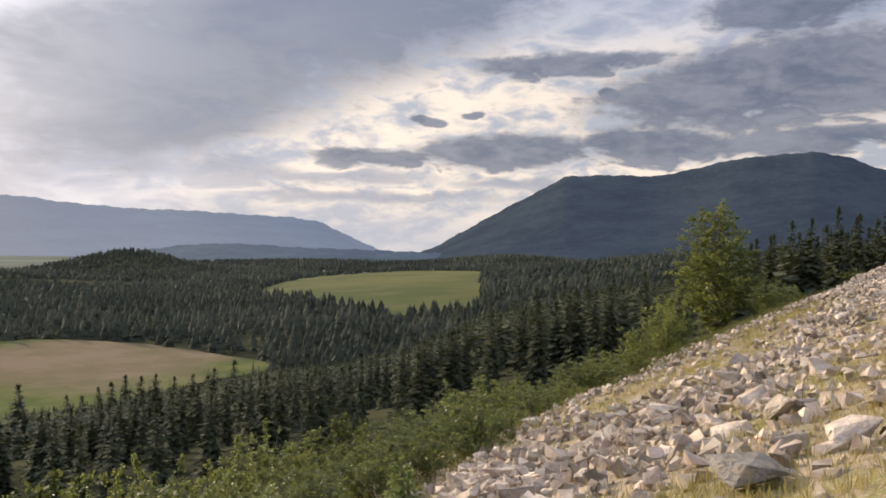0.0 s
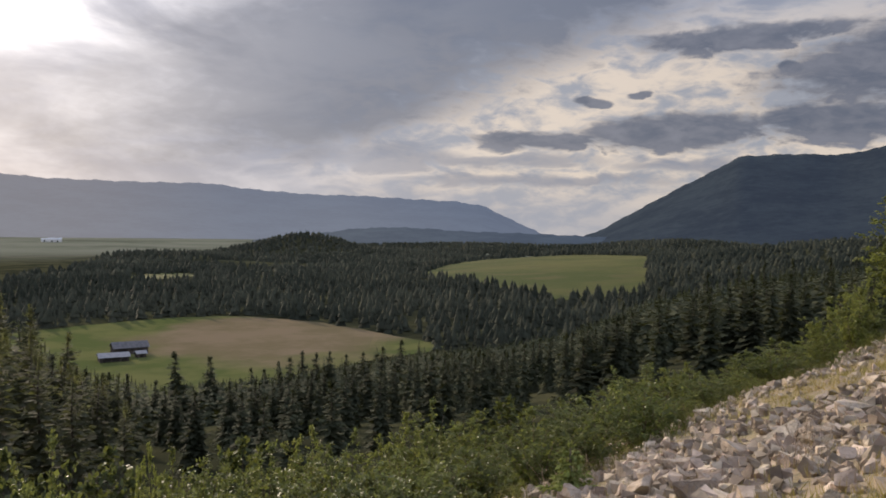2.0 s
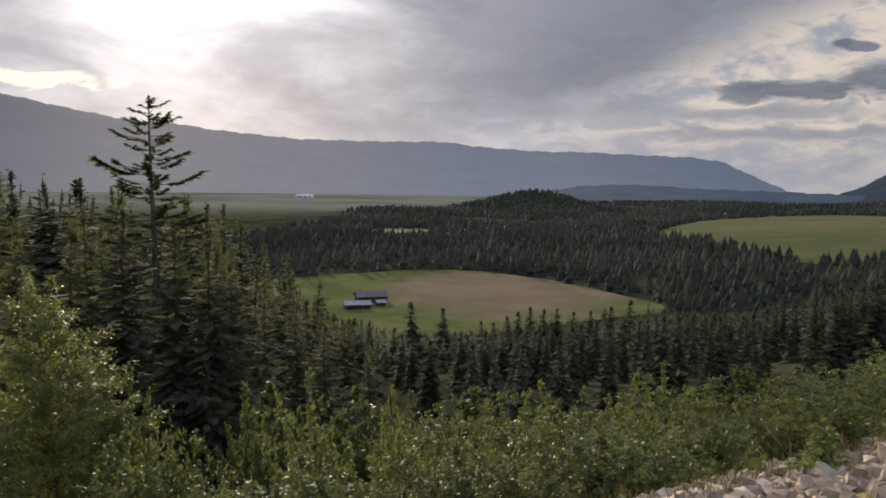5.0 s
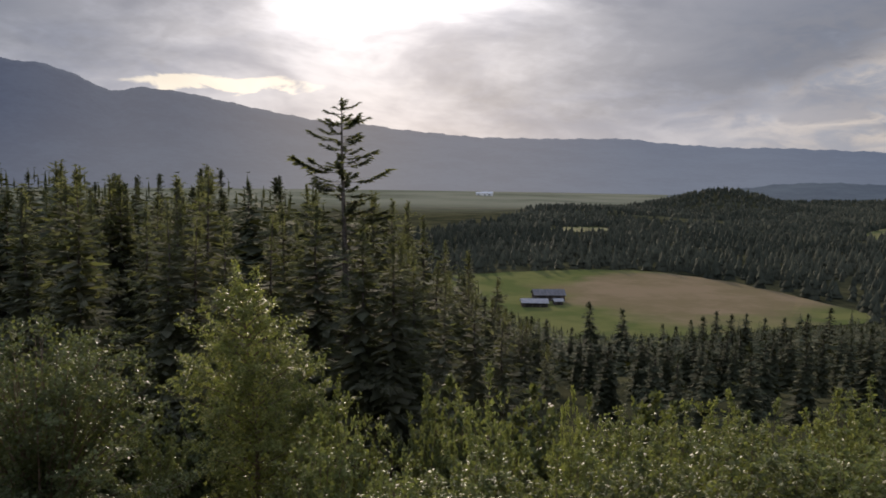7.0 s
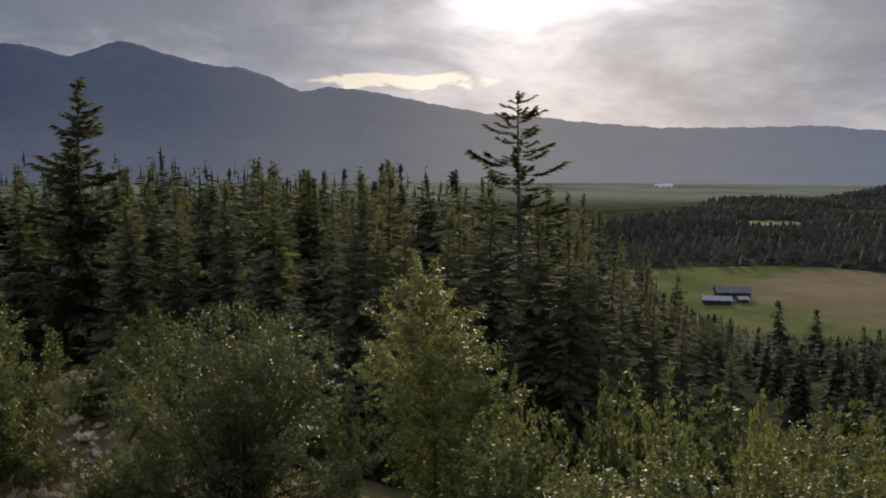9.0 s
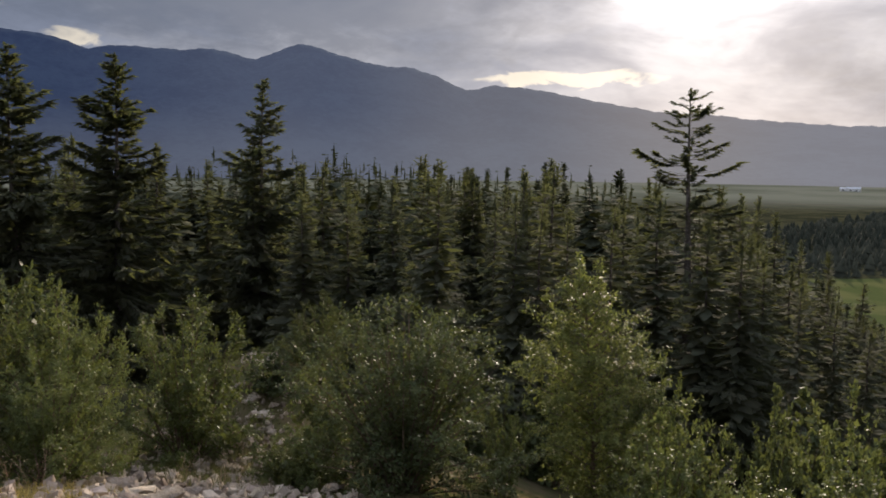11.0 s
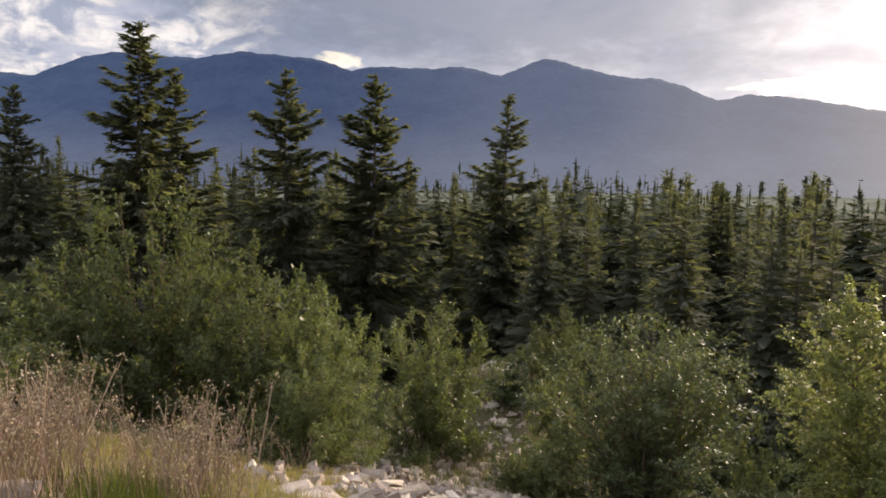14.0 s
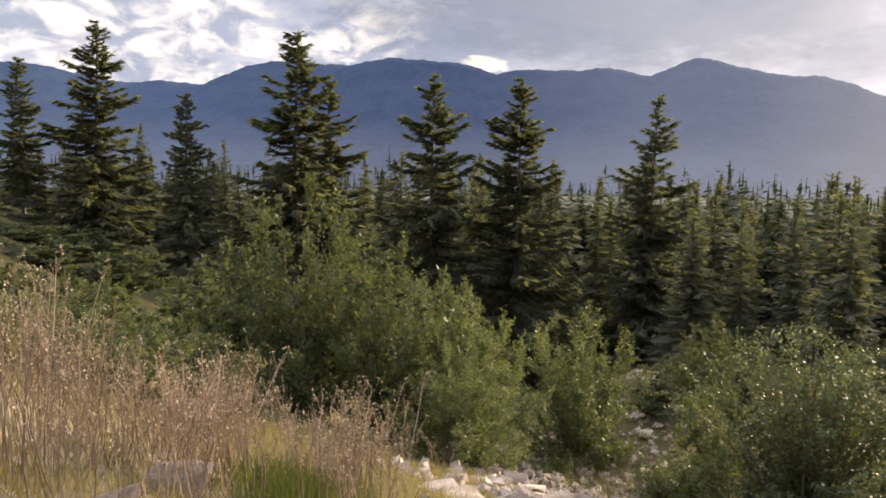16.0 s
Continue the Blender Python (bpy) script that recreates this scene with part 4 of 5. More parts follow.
    tips = np.stack([starts, starts + ways * longs[:, None] * 0.5, starts + ways * longs[:, None] * (1, 1, 0.94)], 1)
    wood = join(wood, tubes(tips[::3, ::2], 0.007, 0.003, 3))
    pick = rng.choice(len(longs), count, p=longs / longs.sum())
    s = rng.uniform(0.05, 1.06, count) ** 0.8
    base = starts[pick] + ways[pick] * (longs[pick] * s)[:, None] + rng.normal(0, 0.010 * width, (count, 3))
    base[:, 2] = np.maximum(base[:, 2], 0.05)
    way = ways[pick] * 0.6 + rng.normal(0, 0.6, (count, 3)) + (0, 0, -hang)
    side = np.cross(way, (0, 0, 1.0)) + rng.normal(0, 0.40, (count, 3))
    size = leaf * rng.uniform(0.6, 1.3, count)
    # larger filler leaves added on the inner wood to block light through the crown
    n = count // 7
    pick = rng.randint(0, len(starts), n)
    inner = starts[pick] * rng.uniform(0.45, 0.92, n)[:, None] + rng.normal(0, 0.02 * width, (n, 3))
    inner[:, 2] = np.maximum(inner[:, 2], 0.05)
    base, way, side = np.concatenate([base, inner]), np.concatenate([way, rng.normal(0, 1, (n, 3))]), np.concatenate([side, rng.normal(0, 1, (n, 3))])
    size = np.concatenate([size, leaf * rng.uniform(1.3, 1.9, n)])
    green = leaves(base, way, side, size, size * 0.60, 0.15)
    kz = height / np.percentile(green[0][:, 2], 99.8)
    kx = width / (2 * np.percentile(np.hypot(green[0][:, 0], green[0][:, 1]), 97))
    return (wood[0] * (kx, kx, kz), wood[1]), (green[0] * (kx, kx, kz), green[1])


def shrub_thing(label, mat, name="shrub", category="shrub", group="", bark=None, **shape):
    wood, green = leafy(**shape)
    ob = tagged(new(name), label, category, group)
    part("stem", mesh_of("stem", *wood, bark or TWIG, True), TWIG, ob)
    part("foliage", mesh_of("foliage", *green, mat), mat, ob)
    return ob


class Kind:
    """A prototype that is set out at its first place and copied to the others."""

    def __init__(self, ob, own):
        self.ob, self.own, self.free = ob, own, True

    def put(self, m, label=""):
        if self.free:
            self.ob.matrix_basis = m
            self.free = False
            t = self.ob
        else:
            t = self.ob.copy()
            scene.collection.objects.link(t)
            t.matrix_basis = m
            for c in self.ob.children:
                d = c.copy()
                scene.collection.objects.link(d)
                d.parent = t
        if label:
            t["label"] = label
        return t


G = "shrubs below the bank"
WILLOW = [Kind(shrub_thing("grey-green willow shrub with small glinting leaves", LEAF_WILLOW, "willow_shrub", group=G, height=4.0, width=4.6, count=5800, leaf=0.136, seed=50 + i, stems=24, twigs=9, shoots=14), 4.0) for i in range(4)]
NEAR_W = [Kind(shrub_thing("grey-green willow shrub with small glinting leaves", LEAF_WILLOW, "willow_shrub", group=G, height=4.0, width=4.6, count=25000, leaf=0.070, seed=155, stems=36, twigs=12, shoots=18), 4.0)]
ROUND_W = Kind(shrub_thing("dense round dark green willow shrub", LEAF_DARK, "willow_shrub", group=G, height=4.0, width=4.6, count=33000, leaf=0.068, seed=171, stems=84, twigs=8, shoots=16, even=0.7), 4.0)
NEAR_A = [Kind(shrub_thing("large dark green alder shrub above the dry weeds", LEAF_DARK, "alder_shrub", group=G, height=4.0, width=4.6, count=21000, leaf=0.078, seed=164 + i, stems=34, twigs=12, shoots=14), 4.0) for i in range(2)]
FAR_S = [Kind(shrub_thing("dark green shrub farther down the slope", LEAF_DARK, "alder_shrub", group=G, height=4.0, width=4.4, count=2400, leaf=0.28, seed=64 + i, stems=20, twigs=7, shoots=6), 4.0) for i in range(2)]
ALDER = [Kind(shrub_thing("dark green alder shrub growing on the slope", LEAF_DARK, "alder_shrub", group=G, height=4.0, width=4.2, count=4600, leaf=0.165, seed=60 + i, stems=22, twigs=8, shoots=8), 4.0) for i in range(2)]
YOUNG = [Kind(shrub_thing("bright green young birch shrub", LEAF_BIRCH, "birch_shrub", group=G, height=4.0, width=3.6, count=6400, leaf=0.115, seed=70 + i, stems=22, twigs=8, shoots=12), 4.0) for i in range(2)]


def set_shrub(kind, az, r, el, width, turn, label=""):
    """A shrub whose top reaches the elevation el, width metres broad."""
    x, y = at(az, r)
    g = ground_at(x, y) - 0.1
    k = max(0.25, (top_at(el, r) - g) / kind.own)
    w = width / 4.6
    return kind.put(pose(x, y, g, 0, 0, turn) @ Matrix.Diagonal((w, w, k, 1)), label)


W_, A_, Y_, N_, D_ = WILLOW, ALDER, YOUNG, NEAR_W, NEAR_A
for kind, az, r, el, width, turn in (
        (ROUND_W, 64.8, 20, -9.9, 6.1, 0), (N_[0], 79.9, 23, -9.4, 4.7, 40), (D_[0], 98.9, 21, -0.8, 5.6, 10), (D_[1], 93.0, 20, -5.0, 4.4, 100), (N_[0], 87.4, 19.5, -8.2, 3.6, 200), (N_[0], 88.6, 17, -12.4, 3.0, 300), (A_[0], 104.3, 22, -5.0, 3.4, 20),
        (D_[0], 70.8, 29, -9.4, 2.9, 70), (A_[1], 74.4, 27, -12.9, 2.6, 0), (A_[0], 72.6, 31, -12.0, 3.4, 40), (W_[3], 70.4, 23.5, -13.3, 2.4, 120), (W_[2], 71.4, 19, -17.6, 2.0, 60), (W_[0], 73.2, 19.5, -18.4, 2.2, 150), (W_[1], 57.6, 22, -16.0, 2.2, 0), (W_[2], 46.6, 25, -13.4, 2.4, 90), (W_[3], 44.2, 22, -15.8, 2.8, 210),
        (A_[0], 117.6, 30, -6.0, 3.4, 0), (A_[1], 115.0, 30.5, -6.4, 3.0, 70), (W_[0], 119.4, 30, -5.4, 3.4, 20), (W_[2], 112.4, 30, -6.6, 2.8, 140), (W_[3], 116.4, 24, -8.0, 2.4, 10), (W_[1], 119.2, 23, -7.4, 2.6, 80),
        (W_[1], 109.5, 14.5, -9.6, 2.0, 60), (A_[0], 107.0, 17, -9.4, 2.2, 80),
        (W_[0], 34.4, 26, -14.0, 3.4, 130), (A_[0], 38.9, 30, -14.6, 3.0, 160), (Y_[0], 28.6, 20, -14.9, 1.3, 0), (Y_[1], 28.3, 18.5, -17.8, 2.4, 30), (W_[2], 20.8, 32, -15.4, 4.6, 60), (W_[3], 25.2, 28, -16.0, 3.6, 300), (Y_[1], 11.4, 36, -13.5, 4.4, 45),
        (W_[1], 15.2, 33, -14.7, 4.4, 350), (Y_[0], 6.0, 36, -13.3, 4.6, 75), (Y_[1], 2.0, 35, -13.0, 4.2, 180), (W_[0], -2.7, 34, -12.3, 4.2, 290), (Y_[0], -6.3, 40, -9.4, 5.4, 210), (A_[1], -10.0, 46, -9.7, 4.0, 90),
        (A_[0], -14.6, 52, -7.4, 5.4, 250), (A_[1], -17.0, 60, -5.0, 6.0, 0), (Y_[1], -19.2, 64, -2.4, 5.2, 20), (A_[0], -24.8, 68, -1.6, 5.2, 45), (Y_[0], -26.8, 74, -2.4, 4.0, 10), (A_[1], -30.4, 88, -1.7, 4.5, 30), (A_[0], -12.2, 48, -8.6, 4.4, 10),
        (A_[0], 14, 15.5, -17.4, 2.3, 0), (W_[1], 19, 14.6, -18.2, 2.2, 40), (A_[1], 24, 14.2, -18.6, 2.2, 80), (W_[0], 29.4, 14.4, -18.9, 2.3, 130), (A_[0], 34.6, 14.8, -19.2, 2.3, 170), (W_[2], 40, 15.5, -19.6, 2.4, 200),
        (Y_[0], 18, 38, -14.4, 4.6, 33), (A_[1], 22.8, 38, -15.0, 4.8, 66), (W_[1], 27.2, 34, -15.4, 4.4, 99), (A_[0], 31.5, 34, -14.9, 4.2, 12), (W_[0], 9, 42, -12.6, 5, 140), (A_[1], 4, 44, -12.2, 5, 20), (W_[3], -0.6, 42, -11.9, 5, 77), (A_[0], -4.4, 44, -10.6, 5, 310), (A_[1], -8.2, 50, -9.2, 5, 15), (A_[0], 36.8, 34, -14.6, 4.2, 220),
        (W_[1], 35.4, 19, -18.6, 3.0, 100), (W_[2], 25.6, 19.5, -18.0, 3.2, 250), (Y_[1], 21.4, 21, -17.0, 3.4, 145), (W_[3], 16.6, 23, -16.4, 3.6, 50), (Y_[0], 12.6, 25, -15.6, 3.6, 15),
        (Y_[1], 8.6, 26, -15.0, 3.8, 95), (W_[2], 4.6, 24.5, -15.4, 3.4, 35), (Y_[0], 1.4, 22.5, -15.6, 2.8, 115), (W_[2], 46.2, 20, -17.0, 3.2, 190),
        (W_[0], -5.2, 21, -9.6, 3.0, 20), (W_[2], -10.0, 26, -9.6, 2.4, 70), (W_[1], -13.9, 32, -7.2, 3.6, 200), (A_[0], -18.7, 44, -3.7, 4.6, 10), (W_[3], -25.7, 58, -2.1, 4.0, 33), (W_[1], 1.7, 18, -12.8, 2.6, 150), (W_[3], -2.2, 19, -12.6, 2.4, 80), (Y_[1], -16.6, 36, -6.8, 3.0, 0),
        (W_[2], 6.2, 20, -14.8, 2.8, 15), (W_[0], 10.6, 16, -15.6, 2.6, 215), (A_[1], -7.8, 24, -11.4, 2.6, 0), (A_[0], -12.0, 30, -10.0, 2.6, 90),
        (Y_[1], 118.6, 15, -6.6, 2.4, 0), (W_[0], 116.2, 17, -7.0, 2.6, 20), (A_[0], 121.0, 16, -5.6, 3.0, 40), (W_[2], 113.4, 15.5, -9.4, 2.2, 110), (Y_[0], 123.5, 18, -5.0, 3.0, 10),
        (A_[1], 108.5, 27, -8.4, 4.2, 0), (W_[1], 113.5, 29, -7.2, 4.6, 280), (A_[0], 118.5, 27, -8.0, 4.4, 60), (W_[2], 123, 30, -7, 5, 0), (A_[0], 117, 52, -3.6, 6, 0), (A_[1], 121, 50, -3.6, 6, 50), (A_[0], 113.5, 55, -4.0, 6, 90), (A_[1], 125, 52, -4, 6, 0), (A_[0], 111.5, 40, -5.0, 5, 0), (A_[1], 116.0, 42, -4.6, 5, 80), (A_[0], 120.5, 40, -4.6, 5, 190), (A_[1], 126.0, 38, -5, 5, 30), (A_[1], 106.5, 34, -6.5, 4.0, 200),
        (W_[1], 110.5, 17, -9.6, 3.4, 60), (A_[0], 115.5, 18, -9.2, 3.4, 50), (W_[3], 120.0, 19, -8.6, 3.6, 140), (A_[1], 105.8, 15.5, -11.2, 2.8, 0), (A_[1], 89.5, 34, -7.0, 4.4, 10), (A_[0], 96.5, 36, -5.0, 5, 70), (A_[1], 61.0, 33, -14.5, 4.2, 0), (A_[0], 54, 34, -14.5, 4.6, 20)):
    if kind in A_ and az < 0:
        kind = Y_[A_.index(kind)]
    elif kind in A_ and r > 31:
        kind = FAR_S[A_.index(kind)]
    set_shrub(kind, az, r, el, width, turn)

# the young birch that stands up out of the shrubs, and the aspen at the end of the bank
x, y = at(50.9, 26)
birch = shrub_thing("young birch tree with bright yellow-green leaves", LEAF_BIRCH, "birch_tree", "birch", height=8.0, width=5.4, count=25000, leaf=0.092, seed=81, stems=84, twigs=8, shape="cone", shoots=10, low=0.06, hang=0.4)
g = ground_at(x, y) - 0.1
k = (top_at(-7.0, 26) - g) / 8.0
birch.matrix_basis = pose(x, y, g, 0, 0, 30) @ Matrix.Diagonal((1.0, 1.0, k, 1))
x, y = at(-22.0, 70)
g = ground_at(x, y) - 0.1
aspen = shrub_thing("young aspen tree with bright green leaves beside the bank", LEAF_BIRCH, "aspen_tree", "aspen", height=13.0, width=7.0, count=11500, leaf=0.24, seed=85, stems=80, twigs=7, shape="cone", shoots=8, low=0.05, hang=0.3, taper=0.5)
aspen.matrix_basis = pose(x, y, g, 0, 0, 0) @ Matrix.Diagonal((1.05, 1.05, (top_at(3.0, 70) - g) / 13.0, 1))
x, y = at(-0.5, 13.4)
g = ground_at(x, y) - 0.05
sapling = conifer_thing("small bushy spruce sapling among the stones", "sapling", needles=NEEDLE_YOUNG, height=1.6, radius=1.15, base=0.04, whorl=0.10, limbs=10, sprays=34, size=0.24, seed=90, power=0.7)
sapling.name = "spruce_sapling"
sapling.matrix_basis = pose(x, y, g) @ Matrix.Scale((top_at(-14.7, 13.4) - g) / 1.6, 4)


# ---------------------------------------------------------------- farm buildings
def box(x0, x1, y0, y1, z0, z1):
    bm = bmesh.new()
    bmesh.ops.create_cube(bm, size=1.0, matrix=Matrix.Translation(((x0 + x1) / 2, (y0 + y1) / 2, (z0 + z1) / 2)) @ Matrix.Diagonal((x1 - x0, y1 - y0, z1 - z0, 1)))
    return bm


def gable(length, deep, wall, rise, over, thick=0.2):
    """Two roof slopes with thickness, the ridge along x."""
    bm = bmesh.new()
    L, D = length / 2 + over, deep / 2 + over
    drop = rise * over / (deep / 2)
    for sgn in (-1, 1):
        p = [(-L, sgn * D, wall - drop), (L, sgn * D, wall - drop), (L, 0, wall + rise), (-L, 0, wall + rise)]
        lo = [bm.verts.new(q) for q in p]
        hi = [bm.verts.new((q[0], q[1], q[2] + thick)) for q in p]
        bm.faces.new(lo)
        bm.faces.new(hi[::-1])
        for i in range(4):
            bm.faces.new((lo[i], lo[(i + 1) % 4], hi[(i + 1) % 4], hi[i]))
    bmesh.ops.recalc_face_normals(bm, faces=bm.faces[:])
    return bm


def building(name, label, category, length, deep, wall, rise, wall_mat, roof_mat, doors, windows, m):
    ob = tagged(new(name), label, category)
    ob.matrix_basis = m
    body = box(-length / 2, length / 2, -deep / 2, deep / 2, -0.6, wall)
    for sx in (-1, 1):
        a = [body.verts.new((sx * (length / 2 - 0.01), yy, zz)) for yy, zz in ((-deep / 2, wall), (deep / 2, wall), (0, wall + rise))]
        body.faces.new(a)
    part("wall", body, wall_mat, ob)
    part("roof", gable(length, deep, wall + 0.02, rise, 0.7), roof_mat, ob)
    for x0, w, h in doors:
        part("door", box(x0 - w / 2, x0 + w / 2, -deep / 2 - 0.08, -deep / 2 + 0.02, 0, h), DOOR_DARK, ob)
    for x0, w, h in windows:
        part("window", box(x0 - w / 2, x0 + w / 2, -deep / 2 - 0.06, -deep / 2 + 0.02, h, h + 1.1), DOOR_DARK, ob)
    return ob


def on_floor(az, r, turn):
    x, y = at(az, r)
    return pose(x, y, ground_at(x, y) + 0.35, 0, 0, az + turn)


building("barn", "long dark weathered barn with a dull tin roof", "barn", 17, 9, 3.6, 2.4, BOARDS, TIN_OLD, [(-4, 3.2, 3.0), (4.5, 2.4, 2.6)], [(0.2, 1.2, 1.6)], on_floor(30.2, 447, 12))
building("shed", "low open shed with a pale galvanised roof", "shed", 13.5, 8, 2.6, 1.5, BOARDS, TIN, [(-3.5, 3.4, 2.3), (0.6, 3.4, 2.3), (4.6, 2.6, 2.3)], [], on_floor(31.2, 424, 8))
building("shed", "small hut with a tin roof beside the barn", "shed", 4.5, 4, 2.4, 1.0, BOARDS, TIN, [(0, 1.4, 2.0)], [], on_floor(29.5, 432, 20))
building("farmhouse", "white farm building on the distant plain", "house", 34, 12, 7, 4, WHITE_WALL, WHITE_ROOF, [(-8, 4, 4), (6, 4, 4)], [(0, 2, 3)], on_floor(34.75, 2460, 5))
building("farmhouse", "small white farm building on the distant plain", "house", 16, 10, 6, 3, WHITE_WALL, WHITE_ROOF, [(0, 4, 4)], [], on_floor(35.35, 2480, -8))


# ---------------------------------------------------------------- stones
def stone_bm(seed, flat=0.8, points=4):
    """A broken block of stone about a metre long: the hull of skewed corners and a few points on its faces, with chipped edges."""
    rng = np.random.RandomState(seed)
    bm = bmesh.new()
    half = np.array((0.50, 0.36, 0.32 * flat))
    for p in unit(rng.uniform(-1, 1, (7 + points, 3))):
        p = p / np.abs(p).max() ** 0.55
        bm.verts.new(p * half * rng.uniform(0.72, 1.05))
    hull = bmesh.ops.convex_hull(bm, input=bm.verts[:])
    bmesh.ops.delete(bm, geom=[e for e in hull["geom_interior"] if isinstance(e, bmesh.types.BMVert)], context="VERTS")
    bmesh.ops.dissolve_limit(bm, angle_limit=0.20, verts=bm.verts[:], edges=bm.edges[:])
    bmesh.ops.bevel(bm, geom=bm.edges[:], offset=0.010, segments=1, affect="EDGES")
    bmesh.ops.triangulate(bm, faces=bm.faces[:])
    bmesh.ops.subdivide_edges(bm, edges=[e for e in bm.edges if e.calc_length() > 0.20], cuts=1)
    bmesh.ops.triangulate(bm, faces=bm.faces[:])
    for v in bm.verts:
        v.co += v.co.normalized() * (noise.noise(v.co * 5.0 + Vector((seed, 0, 0))) * 0.045 + noise.noise(v.co * 13.0 + Vector((0, seed, 0))) * 0.018)
    bmesh.ops.recalc_face_normals(bm, faces=bm.faces[:])
    return bm


def stone_mesh(seed, mat):
    me = bpy.data.meshes.new("stone")
    bm = stone_bm(seed, (0.9, 0.55, 1.2, 0.7)[seed % 4], (3, 5, 2)[seed % 3])
    bm.to_mesh(me)
    bm.free()
    me.materials.append(mat)
    return me


PALE = [stone_mesh(100 + i, ROCK) for i in range(12)]
GREYS = [stone_mesh(130 + i, ROCK_GREY) for i in range(3)]


def lay_stone(me, x, y, size, turn, label, tip=0.0, up=0.22, tall=1.0):
    ob = new("boulder", me)
    ob.matrix_basis = pose(x, y, ground_at(x, y) + up * size * 0.5, tip, tip * 0.6, turn) @ Matrix.Diagonal((size, size, size * tall, 1))
    return tagged(ob, label, "boulder", "boulders on the bank")


def bank_point(u, v):
    return u * -math.sin(BANK) - v * math.cos(BANK), u * math.cos(BANK) - v * math.sin(BANK)


def grassy(u, v):
    """How far grass has taken the bank at a place: 1 on its upper rim and in a strip along the crest, less in patches."""
    rim = np.clip((5.0 + 0.03 * u - v) / 1.4, 0, 1) * np.clip(0.55 + 0.6 * blur_noise(u, v, 1.2, 14), 0, 1)
    strip = np.exp(-((v - 8.9 - 0.02 * u) / 1.7) ** 2) * np.clip((u - 15) / 6, 0, 1) * np.clip((52 - u) / 8, 0, 1)
    return np.clip(np.maximum(rim, strip) + 0.35 * np.clip(blur_noise(u, v, 2.2, 15), 0, 1), 0, 1)


rng = np.random.RandomState(77)
PALE_LABEL, GREY_LABEL = "pale angular limestone boulder lying on the stony bank", "dark grey boulder in the dry grass of the bank"
# boulders that stand out
for az, el, size, kind, tall, turn in ((-23.0, -14.9, 1.4, "g", 0.6, 20), (-13.4, -10.3, 0.8, "g", 1.0, 60), (-22.5, -11.9, 1.3, "p", 0.8, 100), (-18.2, -11.4, 1.3, "p", 1.3, 10), (-24.2, -10.1, 1.4, "p", 1.2, 150), (-25.8, -10.6, 1.4, "p", 1.2, 40), (-16.5, -12.6, 1.2, "p", 1.2, 80),
                                       (-14.6, -13.0, 1.25, "p", 1.1, 15), (-11.4, -14.0, 1.2, "p", 1.1, 120), (-7.4, -15.2, 1.2, "p", 1.0, 200), (-5.6, -17.0, 1.2, "p", 1.1, 35), (-1.2, -17.4, 0.9, "p", 1.1, 10), (-16.6, -17.0, 0.7, "g", 1.0, 100), (-27.6, -8.2, 1.3, "p", 1.1, 75),
                                       (-29.0, -11.9, 1.3, "p", 1.0, 22), (-20.6, -12.7, 1.1, "p", 1.2, 65), (-9.6, -12.6, 1.0, "p", 1.2, 33), (-30.6, -3.6, 1.5, "p", 1.2, 0), (-28.6, -5.2, 1.3, "p", 1.1, 44)):
    t = math.tan(radians(-el))
    s = math.sin(radians(az + 40.0))
    r = EYE / max(0.02, t - 0.30 * s)
    x, y = at(az, r)
    me = GREYS[int(rng.randint(3))] if kind == "g" else PALE[int(rng.randint(12))]
    lay_stone(me, x, y, size * 0.72, turn, GREY_LABEL if kind == "g" else PALE_LABEL, rng.uniform(-15, 15), 0.3, tall)
# stones of the patches by the dry weeds and below the willows


def meet(az, el):
    """How far off the line of sight at az, el meets the ground."""
    r = np.linspace(3.0, 60.0, 1200)
    a = radians(az)
    below = land(-np.sin(a) * r, np.cos(a) * r) >= EYE + r * math.tan(radians(el))
    return float(r[np.argmax(below)]) if below.any() else 40.0


for az, el, wide, tall in ((107.3, -19.6, 4.6, 0.7), (103.4, -21.6, 3.4, 0.9), (101.4, -22.4, 3.2, 0.8), (110.6, -20.4, 3.6, 0.9), (113.6, -16.4, 2.0, 1.0), (117.4, -11.4, 1.3, 1.0), (105.4, -22.0, 2.6, 0.8), (89.2, -21.4, 3.2, 0.5), (87.6, -22.0, 3.6, 0.45), (85.2, -22.4, 3.2, 0.5),
                           (84.3, -20.7, 2.2, 1.2), (82.9, -21.2, 2.6, 1.1), (81.5, -21.9, 3.4, 0.9), (79.8, -22.0, 2.0, 0.9), (78.3, -21.4, 1.6, 1.0), (83.6, -22.6, 2.4, 1.0), (86.6, -20.9, 1.6, 1.0), (76.6, -22.0, 1.9, 0.8),
                           (75.6, -16.4, 1.3, 1.0), (74.8, -17.4, 1.4, 1.0), (74.2, -16.8, 1.2, 0.9), (75.0, -18.6, 1.0, 1.0), (76.4, -15.6, 1.0, 1.0), (73.6, -19.4, 1.1, 1.0), (75.9, -20.2, 1.2, 1.0), (77.6, -20.4, 1.0, 1.0), (72.4, -21.4, 1.2, 1.0), (70.2, -22.4, 1.6, 0.9), (66.5, -23.4, 1.6, 0.9)):
    r = meet(az, el - 0.25 * wide * tall)
    x, y = at(az, r)
    lay_stone(PALE[int(rng.randint(12))], x, y, 1.1 * r * math.tan(radians(wide)), az + rng.uniform(-25, 25), "pale broken stone lying between shrubs and dry weeds", rng.uniform(-9, 9), 0.3, tall)
